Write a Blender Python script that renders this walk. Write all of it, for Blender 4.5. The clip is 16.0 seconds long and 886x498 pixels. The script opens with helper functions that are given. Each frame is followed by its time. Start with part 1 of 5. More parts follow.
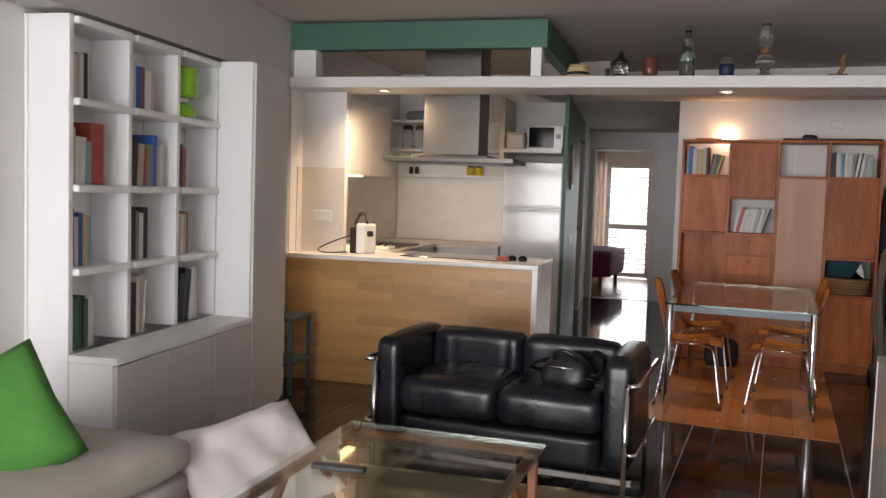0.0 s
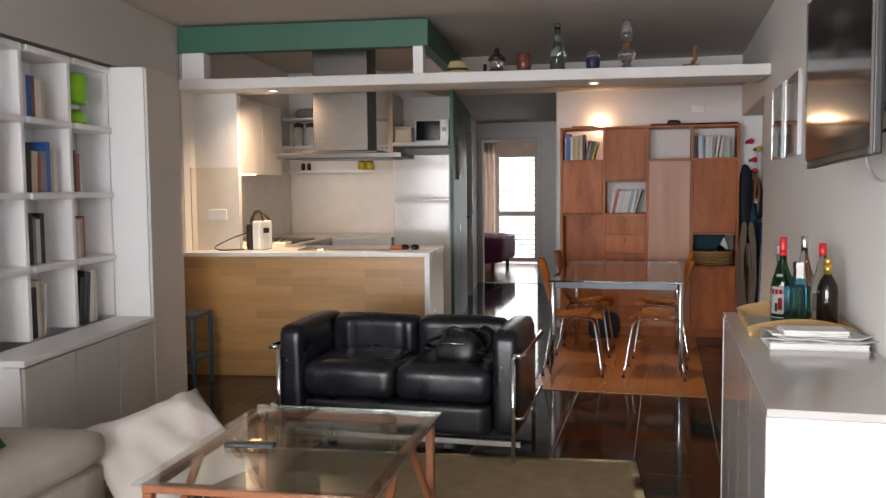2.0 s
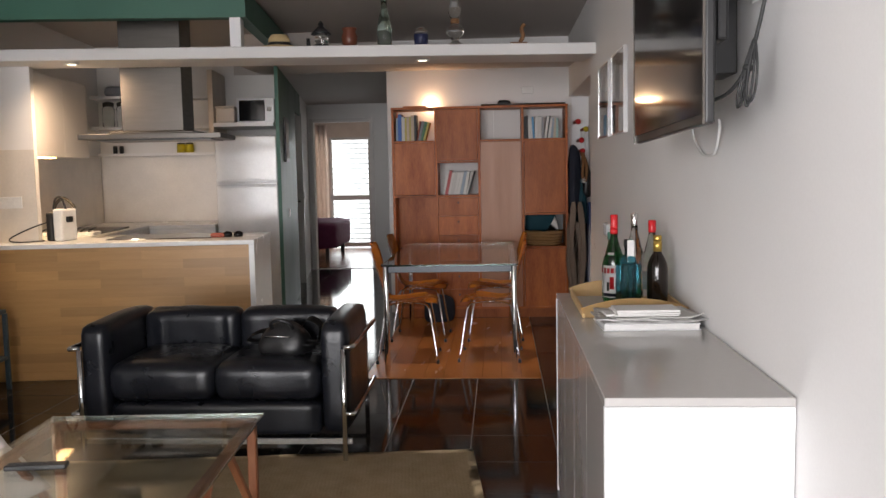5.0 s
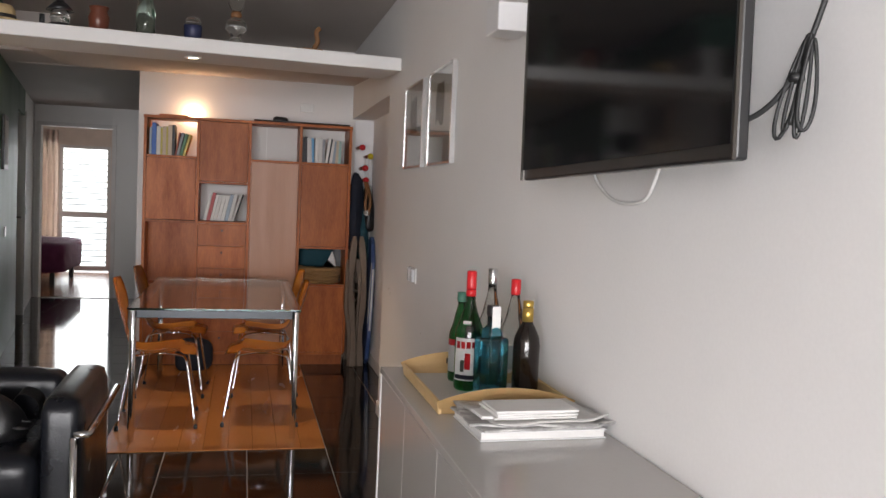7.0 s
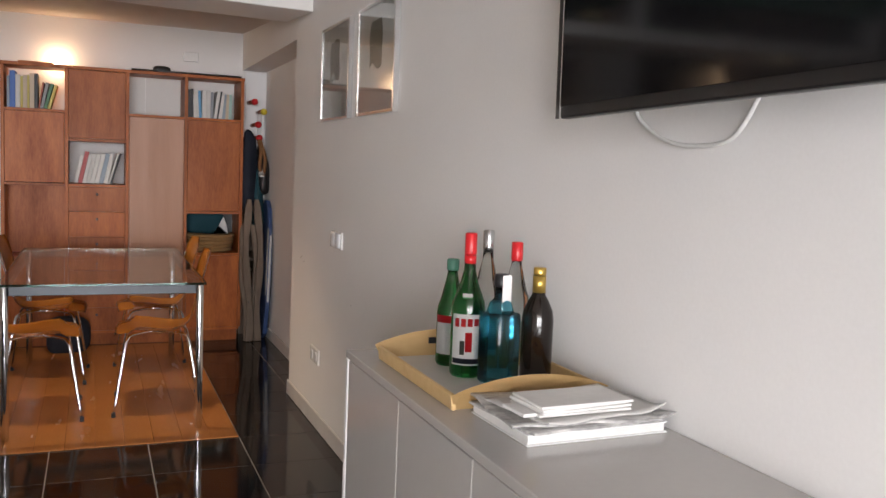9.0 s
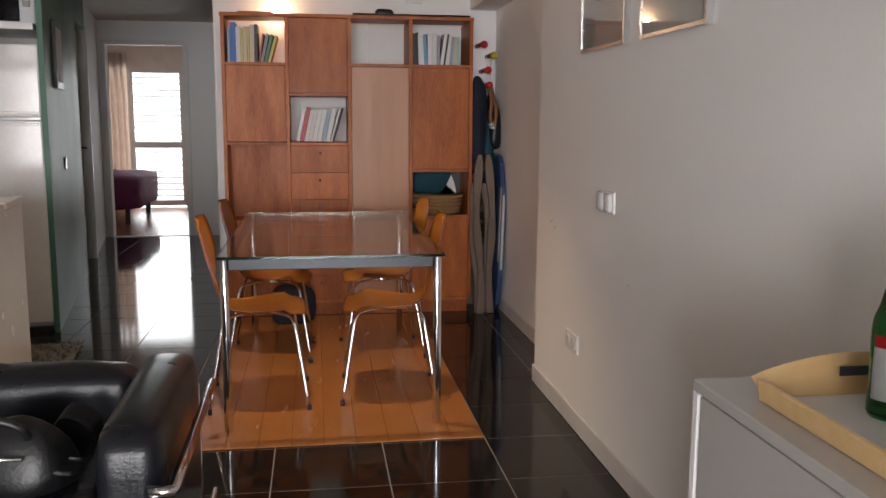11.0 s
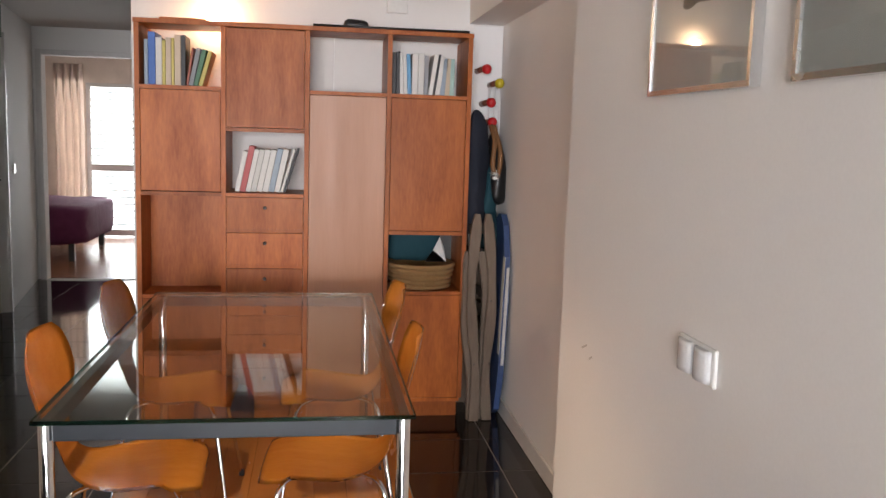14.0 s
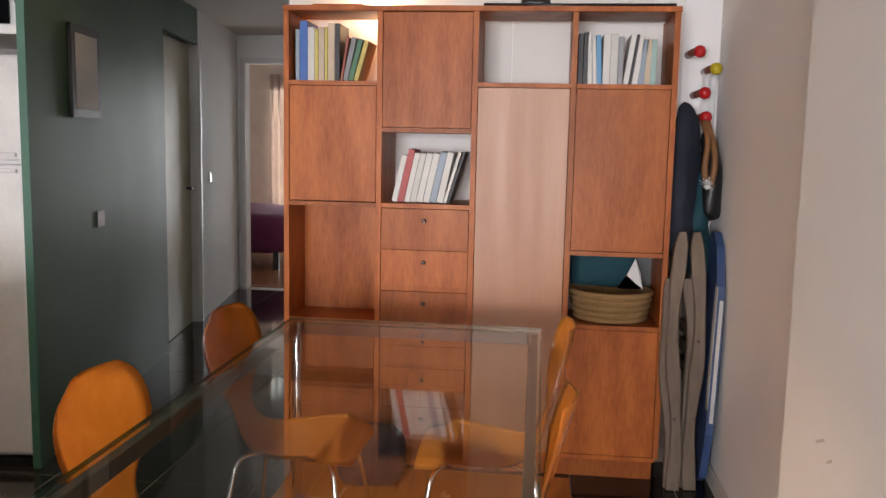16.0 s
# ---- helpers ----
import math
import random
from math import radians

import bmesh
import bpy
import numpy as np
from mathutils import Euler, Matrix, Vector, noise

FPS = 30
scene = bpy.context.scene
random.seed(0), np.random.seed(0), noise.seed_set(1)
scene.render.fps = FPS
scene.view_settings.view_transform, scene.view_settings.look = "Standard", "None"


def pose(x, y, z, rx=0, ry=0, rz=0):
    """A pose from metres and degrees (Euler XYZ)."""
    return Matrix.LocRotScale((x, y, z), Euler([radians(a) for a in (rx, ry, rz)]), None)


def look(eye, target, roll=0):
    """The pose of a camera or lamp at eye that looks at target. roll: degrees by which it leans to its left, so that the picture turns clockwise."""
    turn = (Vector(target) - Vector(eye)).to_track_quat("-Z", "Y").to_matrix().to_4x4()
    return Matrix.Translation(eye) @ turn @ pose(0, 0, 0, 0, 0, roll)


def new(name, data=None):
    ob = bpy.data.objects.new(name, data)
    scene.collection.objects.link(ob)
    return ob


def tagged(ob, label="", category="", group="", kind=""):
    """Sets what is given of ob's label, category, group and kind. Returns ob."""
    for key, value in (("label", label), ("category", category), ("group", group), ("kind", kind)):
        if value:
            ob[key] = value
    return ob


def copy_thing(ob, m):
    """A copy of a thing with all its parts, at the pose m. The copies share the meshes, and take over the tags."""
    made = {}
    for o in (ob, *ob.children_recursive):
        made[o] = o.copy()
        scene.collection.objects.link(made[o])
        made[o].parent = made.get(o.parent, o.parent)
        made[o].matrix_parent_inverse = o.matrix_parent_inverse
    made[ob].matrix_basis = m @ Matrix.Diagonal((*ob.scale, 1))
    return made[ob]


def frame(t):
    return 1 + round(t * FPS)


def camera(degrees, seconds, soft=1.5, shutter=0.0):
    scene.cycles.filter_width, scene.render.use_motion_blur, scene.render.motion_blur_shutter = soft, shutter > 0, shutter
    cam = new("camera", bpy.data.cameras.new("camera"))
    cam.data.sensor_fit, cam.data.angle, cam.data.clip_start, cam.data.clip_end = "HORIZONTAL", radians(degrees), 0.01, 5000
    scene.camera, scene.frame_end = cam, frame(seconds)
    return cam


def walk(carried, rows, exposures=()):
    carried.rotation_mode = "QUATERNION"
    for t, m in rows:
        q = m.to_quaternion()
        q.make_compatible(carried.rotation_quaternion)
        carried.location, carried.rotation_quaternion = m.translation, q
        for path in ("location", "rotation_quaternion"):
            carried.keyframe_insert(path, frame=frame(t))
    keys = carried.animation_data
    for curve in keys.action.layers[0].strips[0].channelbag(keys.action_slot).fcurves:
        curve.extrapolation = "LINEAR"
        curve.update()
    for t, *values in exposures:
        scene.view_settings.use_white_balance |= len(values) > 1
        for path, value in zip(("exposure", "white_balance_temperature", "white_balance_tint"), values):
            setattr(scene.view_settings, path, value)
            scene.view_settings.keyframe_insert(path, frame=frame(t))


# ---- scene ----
cam = camera(54.4, 16.0)
PATH = [
    (0, (3.443, 1.311, 1.403), (2.716, 3.17, 1.272), 1.9),
    (0.5, (3.533, 1.223, 1.396), (2.84, 3.096, 1.28), 0.3),
    (1, (3.6, 1.136, 1.383), (2.965, 3.024, 1.209), -0.3),
    (1.5, (3.578, 1.053, 1.393), (3.04, 2.974, 1.249), -1.5),
    (2, (3.563, 1.031, 1.391), (3.063, 2.963, 1.249), -0.5),
    (2.5, (3.557, 1.012, 1.397), (3.085, 2.95, 1.252), -0.2),
    (3, (3.557, 0.995, 1.39), (3.098, 2.935, 1.234), -0.3),
    (3.2, (3.543, 0.984, 1.384), (3.098, 2.928, 1.229), -0.4),
    (5.3, (3.575, 1.443, 1.362), (3.52, 3.432, 1.162), 0.2),
    (5.5, (3.548, 1.559, 1.356), (3.55, 3.547, 1.136), 1.3),
    (6, (3.48, 1.812, 1.371), (3.659, 3.796, 1.189), 1.9),
    (6.5, (3.428, 2.037, 1.369), (3.717, 4.014, 1.271), 1.8),
    (7, (3.367, 2.194, 1.389), (3.818, 4.139, 1.274), 2.5),
    (7.5, (3.183, 2.293, 1.432), (3.882, 4.165, 1.364), 2.3),
    (8, (3.085, 2.382, 1.452), (3.895, 4.21, 1.413), 3.7),
    (8.5, (3.106, 2.524, 1.399), (3.876, 4.366, 1.295), 1.5),
    (9, (3.181, 2.705, 1.335), (3.931, 4.549, 1.152), 2.3),
    (9.5, (3.172, 2.891, 1.302), (3.755, 4.79, 1.074), 1.4),
    (10, (3.145, 3.124, 1.298), (3.621, 5.051, 1.046), 1.8),
    (10.2, (3.143, 3.207, 1.281), (3.547, 5.144, 0.987), 1.3),
    (12.3, (3.265, 4.175, 1.302), (3.45, 6.151, 1.051), 0.3),
    (12.5, (3.284, 4.28, 1.314), (3.426, 6.261, 1.082), 0.5),
    (13, (3.363, 4.5, 1.368), (3.519, 6.481, 1.139), 1.5),
    (13.5, (3.4, 4.714, 1.398), (3.63, 6.687, 1.161), 1.7),
    (14, (3.43, 4.93, 1.436), (3.729, 6.891, 1.178), 1.8),
    (14.5, (3.492, 5.117, 1.465), (3.624, 7.108, 1.323), 1.0),
    (15, (3.584, 5.278, 1.453), (3.664, 7.266, 1.246), 1.6),
    (15.5, (3.635, 5.46, 1.414), (3.634, 7.453, 1.222), 1.6),
    (16, (3.673, 5.644, 1.398), (3.453, 7.616, 1.15), 1.2),
]
walk(cam, [(t, look(eye, target, roll)) for t, eye, target, roll in PATH],
     [(0, 0.16), (1.5, 0.2), (3, 0.02), (5.5, -0.04), (6, 0.14), (7, 0.2), (8, 0.42), (9, 0.42), (10, 0.32), (12.5, 0.56), (13.5, 0.95), (14, 0.98), (15, 0.95), (15.5, 1.02), (16, 1.08)])

# ---- light ----


def area_lamp(name, m, sx, sy, power, colour):
    d = bpy.data.lights.new(name, "AREA")
    d.shape, d.size, d.size_y, d.energy, d.color = "RECTANGLE", sx, sy, power, colour
    ob = new(name, d)
    ob.matrix_world = m
    return ob


def spot_lamp(name, eye, target, power, colour, angle=100, blend=0.7, size=0.03):
    d = bpy.data.lights.new(name, "SPOT")
    d.energy, d.color, d.spot_size, d.spot_blend, d.shadow_soft_size = power, colour, radians(angle), blend, size
    ob = new(name, d)
    ob.matrix_world = look(eye, target)
    return ob


def point_lamp(name, eye, power, colour, size=0.02):
    d = bpy.data.lights.new(name, "POINT")
    d.energy, d.color, d.shadow_soft_size = power, colour, size
    ob = new(name, d)
    ob.location = eye
    return ob


world = bpy.data.worlds.new("sky")
scene.world = world
world.use_nodes = True
wn = world.node_tree.nodes
sky = wn.new("ShaderNodeTexSky")
sky.sky_type, sky.sun_disc = "NISHITA", False
sky.sun_elevation, sky.sun_rotation = radians(40), radians(200)
world.node_tree.links.new(sky.outputs[0], wn["Background"].inputs[0])
wn["Background"].inputs[1].default_value = 0.12
WARM = (1.0, 0.66, 0.36)
# daylight from the living-room window behind the walker and from the bedroom window
area_lamp("window_light", look((2.6, -3.75, 1.35), (2.6, 3.0, 1.25)), 3.1, 2.1, 330, (0.985, 0.97, 1.0))
# unseen side lamp, added as fill to brighten the far right wall
area_lamp("side_fill_light", look((0.955, -2.4, 1.35), (4.0, -2.4, 1.30)), 2.4, 2.0, 380, (0.985, 0.97, 1.0))
area_lamp("bedroom_window_light", look((0.95, 16.55, 1.1), (0.95, 12.0, 0.9)), 1.5, 1.8, 26, (0.95, 0.98, 1.0))
spot_lamp("spot_light", (3.06, 7.29, 2.105), (3.06, 7.45, 0), 54, (1.0, 0.74, 0.48), 96, 0.7)
spot_lamp("spot_light", (0.72, 7.0, 2.105), (0.85, 7.9, 0), 80, (1.0, 0.70, 0.45), 150, 1.0)
point_lamp("uplight", (2.94, 9.495, 1.985), 2.6, WARM)
area_lamp("under_cabinet_light", look((0.12, 7.3, 1.505), (0.12, 7.3, 0)), 0.06, 0.5, 3.0, WARM)


# ---- materials ----
def material(name, colour, rough=0.5, metal=0.0, second=None, scale=6.0, stretch=(1, 1, 1), bump=0.05, fine=60.0, piece=0.0, coat=0.0, spec=0.5, mottle=0.5):
    """A surface with large stains (scale), fine grain (fine), and a change of tone from piece to piece."""
    m = bpy.data.materials.new(name)
    m.use_nodes = True
    nt = m.node_tree
    n, l = nt.nodes, nt.links
    b = n["Principled BSDF"]
    b.inputs["Metallic"].default_value = metal
    b.inputs["Specular IOR Level"].default_value = spec
    b.inputs["Coat Weight"].default_value = coat
    b.inputs["Coat Roughness"].default_value = 0.08
    tc = n.new("ShaderNodeTexCoord")
    mp = n.new("ShaderNodeMapping")
    mp.inputs["Scale"].default_value = stretch
    l.new(tc.outputs["Object"], mp.inputs["Vector"])
    big = n.new("ShaderNodeTexNoise")
    big.inputs["Scale"].default_value, big.inputs["Detail"].default_value = scale, 6
    small = n.new("ShaderNodeTexNoise")
    small.inputs["Scale"].default_value, small.inputs["Detail"].default_value = fine, 4
    l.new(mp.outputs[0], big.inputs["Vector"])
    l.new(mp.outputs[0], small.inputs["Vector"])
    second = second or tuple(c * 0.82 for c in colour)
    mix = n.new("ShaderNodeMix")
    mix.data_type = "RGBA"
    mix.inputs[6].default_value, mix.inputs[7].default_value = (*colour, 1), (*second, 1)
    ramp = n.new("ShaderNodeMapRange")
    ramp.inputs["From Min"].default_value, ramp.inputs["From Max"].default_value = 0.5 - mottle / 2, 0.5 + mottle / 2
    add = n.new("ShaderNodeMath")
    add.operation = "MULTIPLY_ADD"
    add.inputs[1].default_value = 0.35
    l.new(small.outputs[0], add.inputs[0])
    half = n.new("ShaderNodeMath")
    half.operation = "MULTIPLY"
    half.inputs[1].default_value = 0.65
    l.new(big.outputs[0], half.inputs[0])
    l.new(half.outputs[0], add.inputs[2])
    l.new(add.outputs[0], ramp.inputs["Value"])
    l.new(ramp.outputs[0], mix.inputs[0])
    out = mix.outputs[2]
    if piece:
        info = n.new("ShaderNodeObjectInfo")
        hsv = n.new("ShaderNodeHueSaturation")
        mr = n.new("ShaderNodeMapRange")
        mr.inputs["To Min"].default_value, mr.inputs["To Max"].default_value = 1 - piece, 1 + piece
        l.new(info.outputs["Random"], mr.inputs["Value"])
        l.new(mr.outputs[0], hsv.inputs["Value"])
        l.new(out, hsv.inputs["Color"])
        out = hsv.outputs[0]
    l.new(out, b.inputs["Base Color"])
    rr = n.new("ShaderNodeMapRange")
    rr.inputs["To Min"].default_value, rr.inputs["To Max"].default_value = max(0.02, rough * 0.8), min(1, rough * 1.25)
    l.new(big.outputs[0], rr.inputs["Value"])
    l.new(rr.outputs[0], b.inputs["Roughness"])
    if bump:
        bp = n.new("ShaderNodeBump")
        bp.inputs["Strength"].default_value, bp.inputs["Distance"].default_value = bump, 0.004
        l.new(small.outputs[0], bp.inputs["Height"])
        l.new(bp.outputs[0], b.inputs["Normal"])
    return m


def glass(name, colour, rough=0.02, ior=1.45):
    m = bpy.data.materials.new(name)
    m.use_nodes = True
    b = m.node_tree.nodes["Principled BSDF"]
    b.inputs["Base Color"].default_value = (*colour, 1)
    b.inputs["Transmission Weight"].default_value = 1
    b.inputs["Roughness"].default_value, b.inputs["IOR"].default_value = rough, ior
    return m


def pane(name, colour, gloss=0.045):
    """Thin clear glass: see-through, with a mirror gloss that grows at a slant."""
    m = bpy.data.materials.new(name)
    m.use_nodes = True
    n, l = m.node_tree.nodes, m.node_tree.links
    n.remove(n["Principled BSDF"])
    tr, gl, mx, fr = n.new("ShaderNodeBsdfTransparent"), n.new("ShaderNodeBsdfGlossy"), n.new("ShaderNodeMixShader"), n.new("ShaderNodeLayerWeight")
    tr.inputs[0].default_value = (*colour, 1)
    gl.inputs["Roughness"].default_value = 0.02
    fr.inputs[0].default_value = 0.5
    power, lift = n.new("ShaderNodeMath"), n.new("ShaderNodeMath")
    power.operation, power.inputs[1].default_value = "POWER", 5.0
    lift.operation, lift.inputs[1].default_value, lift.inputs[2].default_value = "MULTIPLY_ADD", 0.95, gloss
    l.new(fr.outputs["Facing"], power.inputs[0])
    l.new(power.outputs[0], lift.inputs[0])
    l.new(lift.outputs[0], mx.inputs[0])
    l.new(tr.outputs[0], mx.inputs[1])
    l.new(gl.outputs[0], mx.inputs[2])
    l.new(mx.outputs[0], n["Material Output"].inputs[0])
    return m


def glow(name, colour, strength):
    m = bpy.data.materials.new(name)
    m.use_nodes = True
    b = m.node_tree.nodes["Principled BSDF"]
    b.inputs["Base Color"].default_value = (*colour, 1)
    b.inputs["Emission Color"].default_value, b.inputs["Emission Strength"].default_value = (*colour, 1), strength
    return m


def staves(name, colour, second, length, width, rough=0.4):
    """Glued wood staves: rows of short lengths of slightly different tone, with grain."""
    m = material(name, colour, rough, 0, second, 3.0, (1, 14, 14), 0.04, 30.0)
    n, l = m.node_tree.nodes, m.node_tree.links
    b = n["Principled BSDF"]
    old = b.inputs["Base Color"].links[0].from_socket
    tc = n.new("ShaderNodeTexCoord")
    sx = n.new("ShaderNodeSeparateXYZ")
    cx = n.new("ShaderNodeCombineXYZ")
    l.new(tc.outputs["Object"], sx.inputs[0])
    l.new(sx.outputs[0], cx.inputs[0])
    l.new(sx.outputs[2], cx.inputs[1])
    br = n.new("ShaderNodeTexBrick")
    br.inputs["Scale"].default_value = 1
    br.inputs["Brick Width"].default_value, br.inputs["Row Height"].default_value = length, width
    br.inputs["Mortar Size"].default_value = 0.0004
    br.inputs["Color1"].default_value, br.inputs["Color2"].default_value = (1.12, 1.1, 1.05, 1), (0.82, 0.8, 0.76, 1)
    br.inputs["Mortar"].default_value = (0.8, 0.78, 0.74, 1)
    l.new(cx.outputs[0], br.inputs["Vector"])
    mx = n.new("ShaderNodeMix")
    mx.data_type, mx.blend_type = "RGBA", "MULTIPLY"
    mx.inputs[0].default_value = 1
    l.new(old, mx.inputs[6])
    l.new(br.outputs[0], mx.inputs[7])
    l.new(mx.outputs[2], b.inputs["Base Color"])
    return m


def weave(name, colour, second, pitch, rough=0.9):
    m = material(name, colour, rough, 0, second, 9.0, (1, 1, 1), 0.0, 90.0, mottle=0.4)
    n, l = m.node_tree.nodes, m.node_tree.links
    tc = n.new("ShaderNodeTexCoord")
    mp = n.new("ShaderNodeMapping")
    mp.inputs["Scale"].default_value = (1 / pitch, 1 / pitch, 1 / pitch)
    ck = n.new("ShaderNodeTexVoronoi")
    ck.inputs["Scale"].default_value = 1
    ck.inputs["Randomness"].default_value = 0.35
    l.new(tc.outputs["Object"], mp.inputs[0])
    l.new(mp.outputs[0], ck.inputs["Vector"])
    bp = n.new("ShaderNodeBump")
    bp.inputs["Strength"].default_value, bp.inputs["Distance"].default_value = 0.6, 0.004
    bp.invert = True
    l.new(ck.outputs["Distance"], bp.inputs["Height"])
    l.new(bp.outputs[0], n["Principled BSDF"].inputs["Normal"])
    return m


M_WALL = material("wall_paint", (0.87, 0.862, 0.85), 0.7, second=(0.80, 0.79, 0.778), scale=1.2, bump=0.05, fine=120)
M_WALL_GREY = material("grey_wall_paint", (0.56, 0.535, 0.51), 0.75, second=(0.52, 0.495, 0.47), scale=1.2, bump=0.12, fine=120)
M_WALL_WARM = material("white_wall_paint", (0.80, 0.785, 0.765), 0.7, second=(0.75, 0.735, 0.72), scale=1.2, bump=0.1, fine=120)
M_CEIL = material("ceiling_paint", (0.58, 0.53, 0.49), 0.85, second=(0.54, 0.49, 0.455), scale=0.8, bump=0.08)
M_WHITE = material("white_lacquer", (0.82, 0.82, 0.82), 0.35, second=(0.78, 0.78, 0.785), scale=2, bump=0.01)
M_GREIGE = material("greige_lacquer", (0.60, 0.575, 0.545), 0.42, second=(0.56, 0.535, 0.51), scale=2, bump=0.01)
M_SBTOP = material("grey_lacquer", (0.47, 0.455, 0.435), 0.13, second=(0.44, 0.425, 0.41), scale=2, bump=0.01)
M_GREEN = material("green_paint", (0.045, 0.15, 0.10), 0.5, second=(0.04, 0.13, 0.09), scale=1.5, bump=0.06)
M_GREENWALL = material("dark_green_gloss_paint", (0.075, 0.142, 0.09), 0.45, second=(0.06, 0.118, 0.072), scale=1.5, bump=0.06, spec=0.3)
M_TILE = material("black_polished_granite", (0.020, 0.017, 0.016), 0.07, second=(0.008, 0.007, 0.007), scale=14, bump=0.01, fine=160, piece=0.25, spec=0.45)
M_GROUT = material("grey_grout", (0.29, 0.275, 0.26), 0.8)
M_SKIRT = material("white_skirting", (0.72, 0.70, 0.68), 0.4)
M_OAK = staves("oak_staves", (0.50, 0.29, 0.115), (0.40, 0.215, 0.075), 0.55, 0.062, 0.35)
M_COUNTER = material("white_solid_worktop", (0.85, 0.85, 0.83), 0.25, bump=0.0)
M_CHERRY = material("cherry_veneer", (0.46, 0.134, 0.026), 0.4, second=(0.26, 0.062, 0.012), scale=3.0, stretch=(4, 4, 0.8), bump=0.02, fine=26, piece=0.2, spec=0.22, mottle=0.32)
M_CHERRY_LIGHT = material("light_cherry_veneer", (0.40, 0.170, 0.070), 0.38, second=(0.33, 0.130, 0.050), scale=2.0, stretch=(7, 7, 0.5), bump=0.02, fine=22)
M_PLY = material("orange_lacquered_plywood", (0.66, 0.27, 0.04), 0.22, second=(0.54, 0.19, 0.025), scale=2.5, stretch=(2, 8, 8), bump=0.01, fine=18, coat=0.4)
M_PLYEDGE = material("pale_plywood_edge", (0.62, 0.40, 0.16), 0.45)
M_CHROME = material("chrome", (0.75, 0.76, 0.78), 0.08, 1.0, bump=0)
M_STEEL = material("brushed_steel", (0.115, 0.105, 0.095), 0.36, 1.0, second=(0.095, 0.087, 0.078), stretch=(1, 1, 8), bump=0.0)
M_FRAME_DARK = material("grey_metal_frame", (0.040, 0.046, 0.054), 0.3, 0.3, bump=0)
M_LEATHER = material("black_leather", (0.006, 0.007, 0.010), 0.28, second=(0.011, 0.012, 0.016), scale=7, bump=0.2, fine=140, spec=0.36)
M_BAG = material("black_bag_leather", (0.010, 0.010, 0.011), 0.38, scale=9, bump=0.3, fine=120)
M_GLASS_TOP = pane("table_glass", (0.92, 0.95, 0.93), 0.05)
M_GLASS_EDGE = glass("glass_edge", (0.10, 0.28, 0.22), 0.1)
M_BLACKGLASS = material("black_screen_glass", (0.006, 0.006, 0.007), 0.08, bump=0, spec=0.35)
M_BLACK = material("black_plastic", (0.015, 0.015, 0.016), 0.35, bump=0.02)
M_CABLE = material("black_cable", (0.02, 0.02, 0.02), 0.5, bump=0)
M_WCABLE = material("white_cable", (0.75, 0.75, 0.73), 0.5, bump=0)
M_JUTE = weave("jute_weave", (0.56, 0.43, 0.265), (0.40, 0.30, 0.165), 0.016)
M_MAT = material("wood_floor_inset", (0.48, 0.195, 0.055), 0.25, second=(0.39, 0.145, 0.04), scale=2.0, stretch=(5, 1, 1), bump=0.02, fine=20, piece=0.04)
M_SOFA = weave("beige_upholstery", (0.46, 0.42, 0.37), (0.40, 0.365, 0.32), 0.003)
M_PILLOW = weave("cream_linen", (0.64, 0.59, 0.55), (0.57, 0.525, 0.49), 0.002)
M_GPILLOW = weave("green_cotton", (0.07, 0.24, 0.035), (0.05, 0.19, 0.028), 0.002)
M_TEAK = material("reddish_hardwood", (0.32, 0.125, 0.055), 0.4, second=(0.23, 0.08, 0.033), stretch=(6, 6, 1), bump=0.04, fine=25)
M_PALEWOOD = material("pale_birch", (0.66, 0.46, 0.22), 0.4, second=(0.58, 0.385, 0.17), stretch=(1, 6, 6), bump=0.02, fine=25)
M_CREAM = material("cream_laminate", (0.70, 0.61, 0.52), 0.4, bump=0.01)
M_GREYWOOD = material("weathered_grey_wood", (0.20, 0.15, 0.11), 0.7, second=(0.11, 0.08, 0.058), stretch=(8, 8, 1), bump=0.2, fine=25)
M_BLUE = material("blue_board", (0.04, 0.075, 0.19), 0.4)
M_TEAL = material("teal_cloth", (0.008, 0.055, 0.075), 0.9)
M_STOOL = material("blue_grey_metal", (0.045, 0.075, 0.095), 0.45, 0.3)
M_BASKET = weave("straw", (0.36, 0.22, 0.09), (0.26, 0.15, 0.06), 0.008)
M_ALU = material("brushed_aluminium_frame", (0.72, 0.72, 0.72), 0.25, 1.0, bump=0)
M_PAPER = material("white_paper", (0.78, 0.77, 0.75), 0.6)
M_PURPLE = weave("purple_bedspread", (0.10, 0.012, 0.055), (0.075, 0.009, 0.04), 0.006)
M_PARQUET = material("red_parquet", (0.26, 0.10, 0.045), 0.25, second=(0.19, 0.07, 0.03), stretch=(1, 8, 1), fine=20)
M_CURTAIN = material("cream_curtain", (0.72, 0.60, 0.52), 0.9)
M_BEDWALL = material("bedroom_wall", (0.74, 0.64, 0.56), 0.8)
M_FRIDGE = material("white_enamel", (0.78, 0.79, 0.80), 0.12, bump=0.01)
M_PANE = pane("window_pane", (0.95, 0.97, 0.97))
M_SPLASH = material("white_glossy_panel", (0.80, 0.785, 0.77), 0.2, bump=0)
M_WALLTILE = material("cream_wall_tile", (0.78, 0.72, 0.64), 0.2, bump=0.02)
M_BULB = glow("lit_bulb", (1.0, 0.78, 0.48), 14)
M_LED = glow("lit_strip", (1.0, 0.62, 0.28), 7)
M_OUT = glow("bright_daylight", (0.96, 0.98, 1.0), 2.3)
M_LIME = material("lime_plastic", (0.22, 0.50, 0.02), 0.3, bump=0)
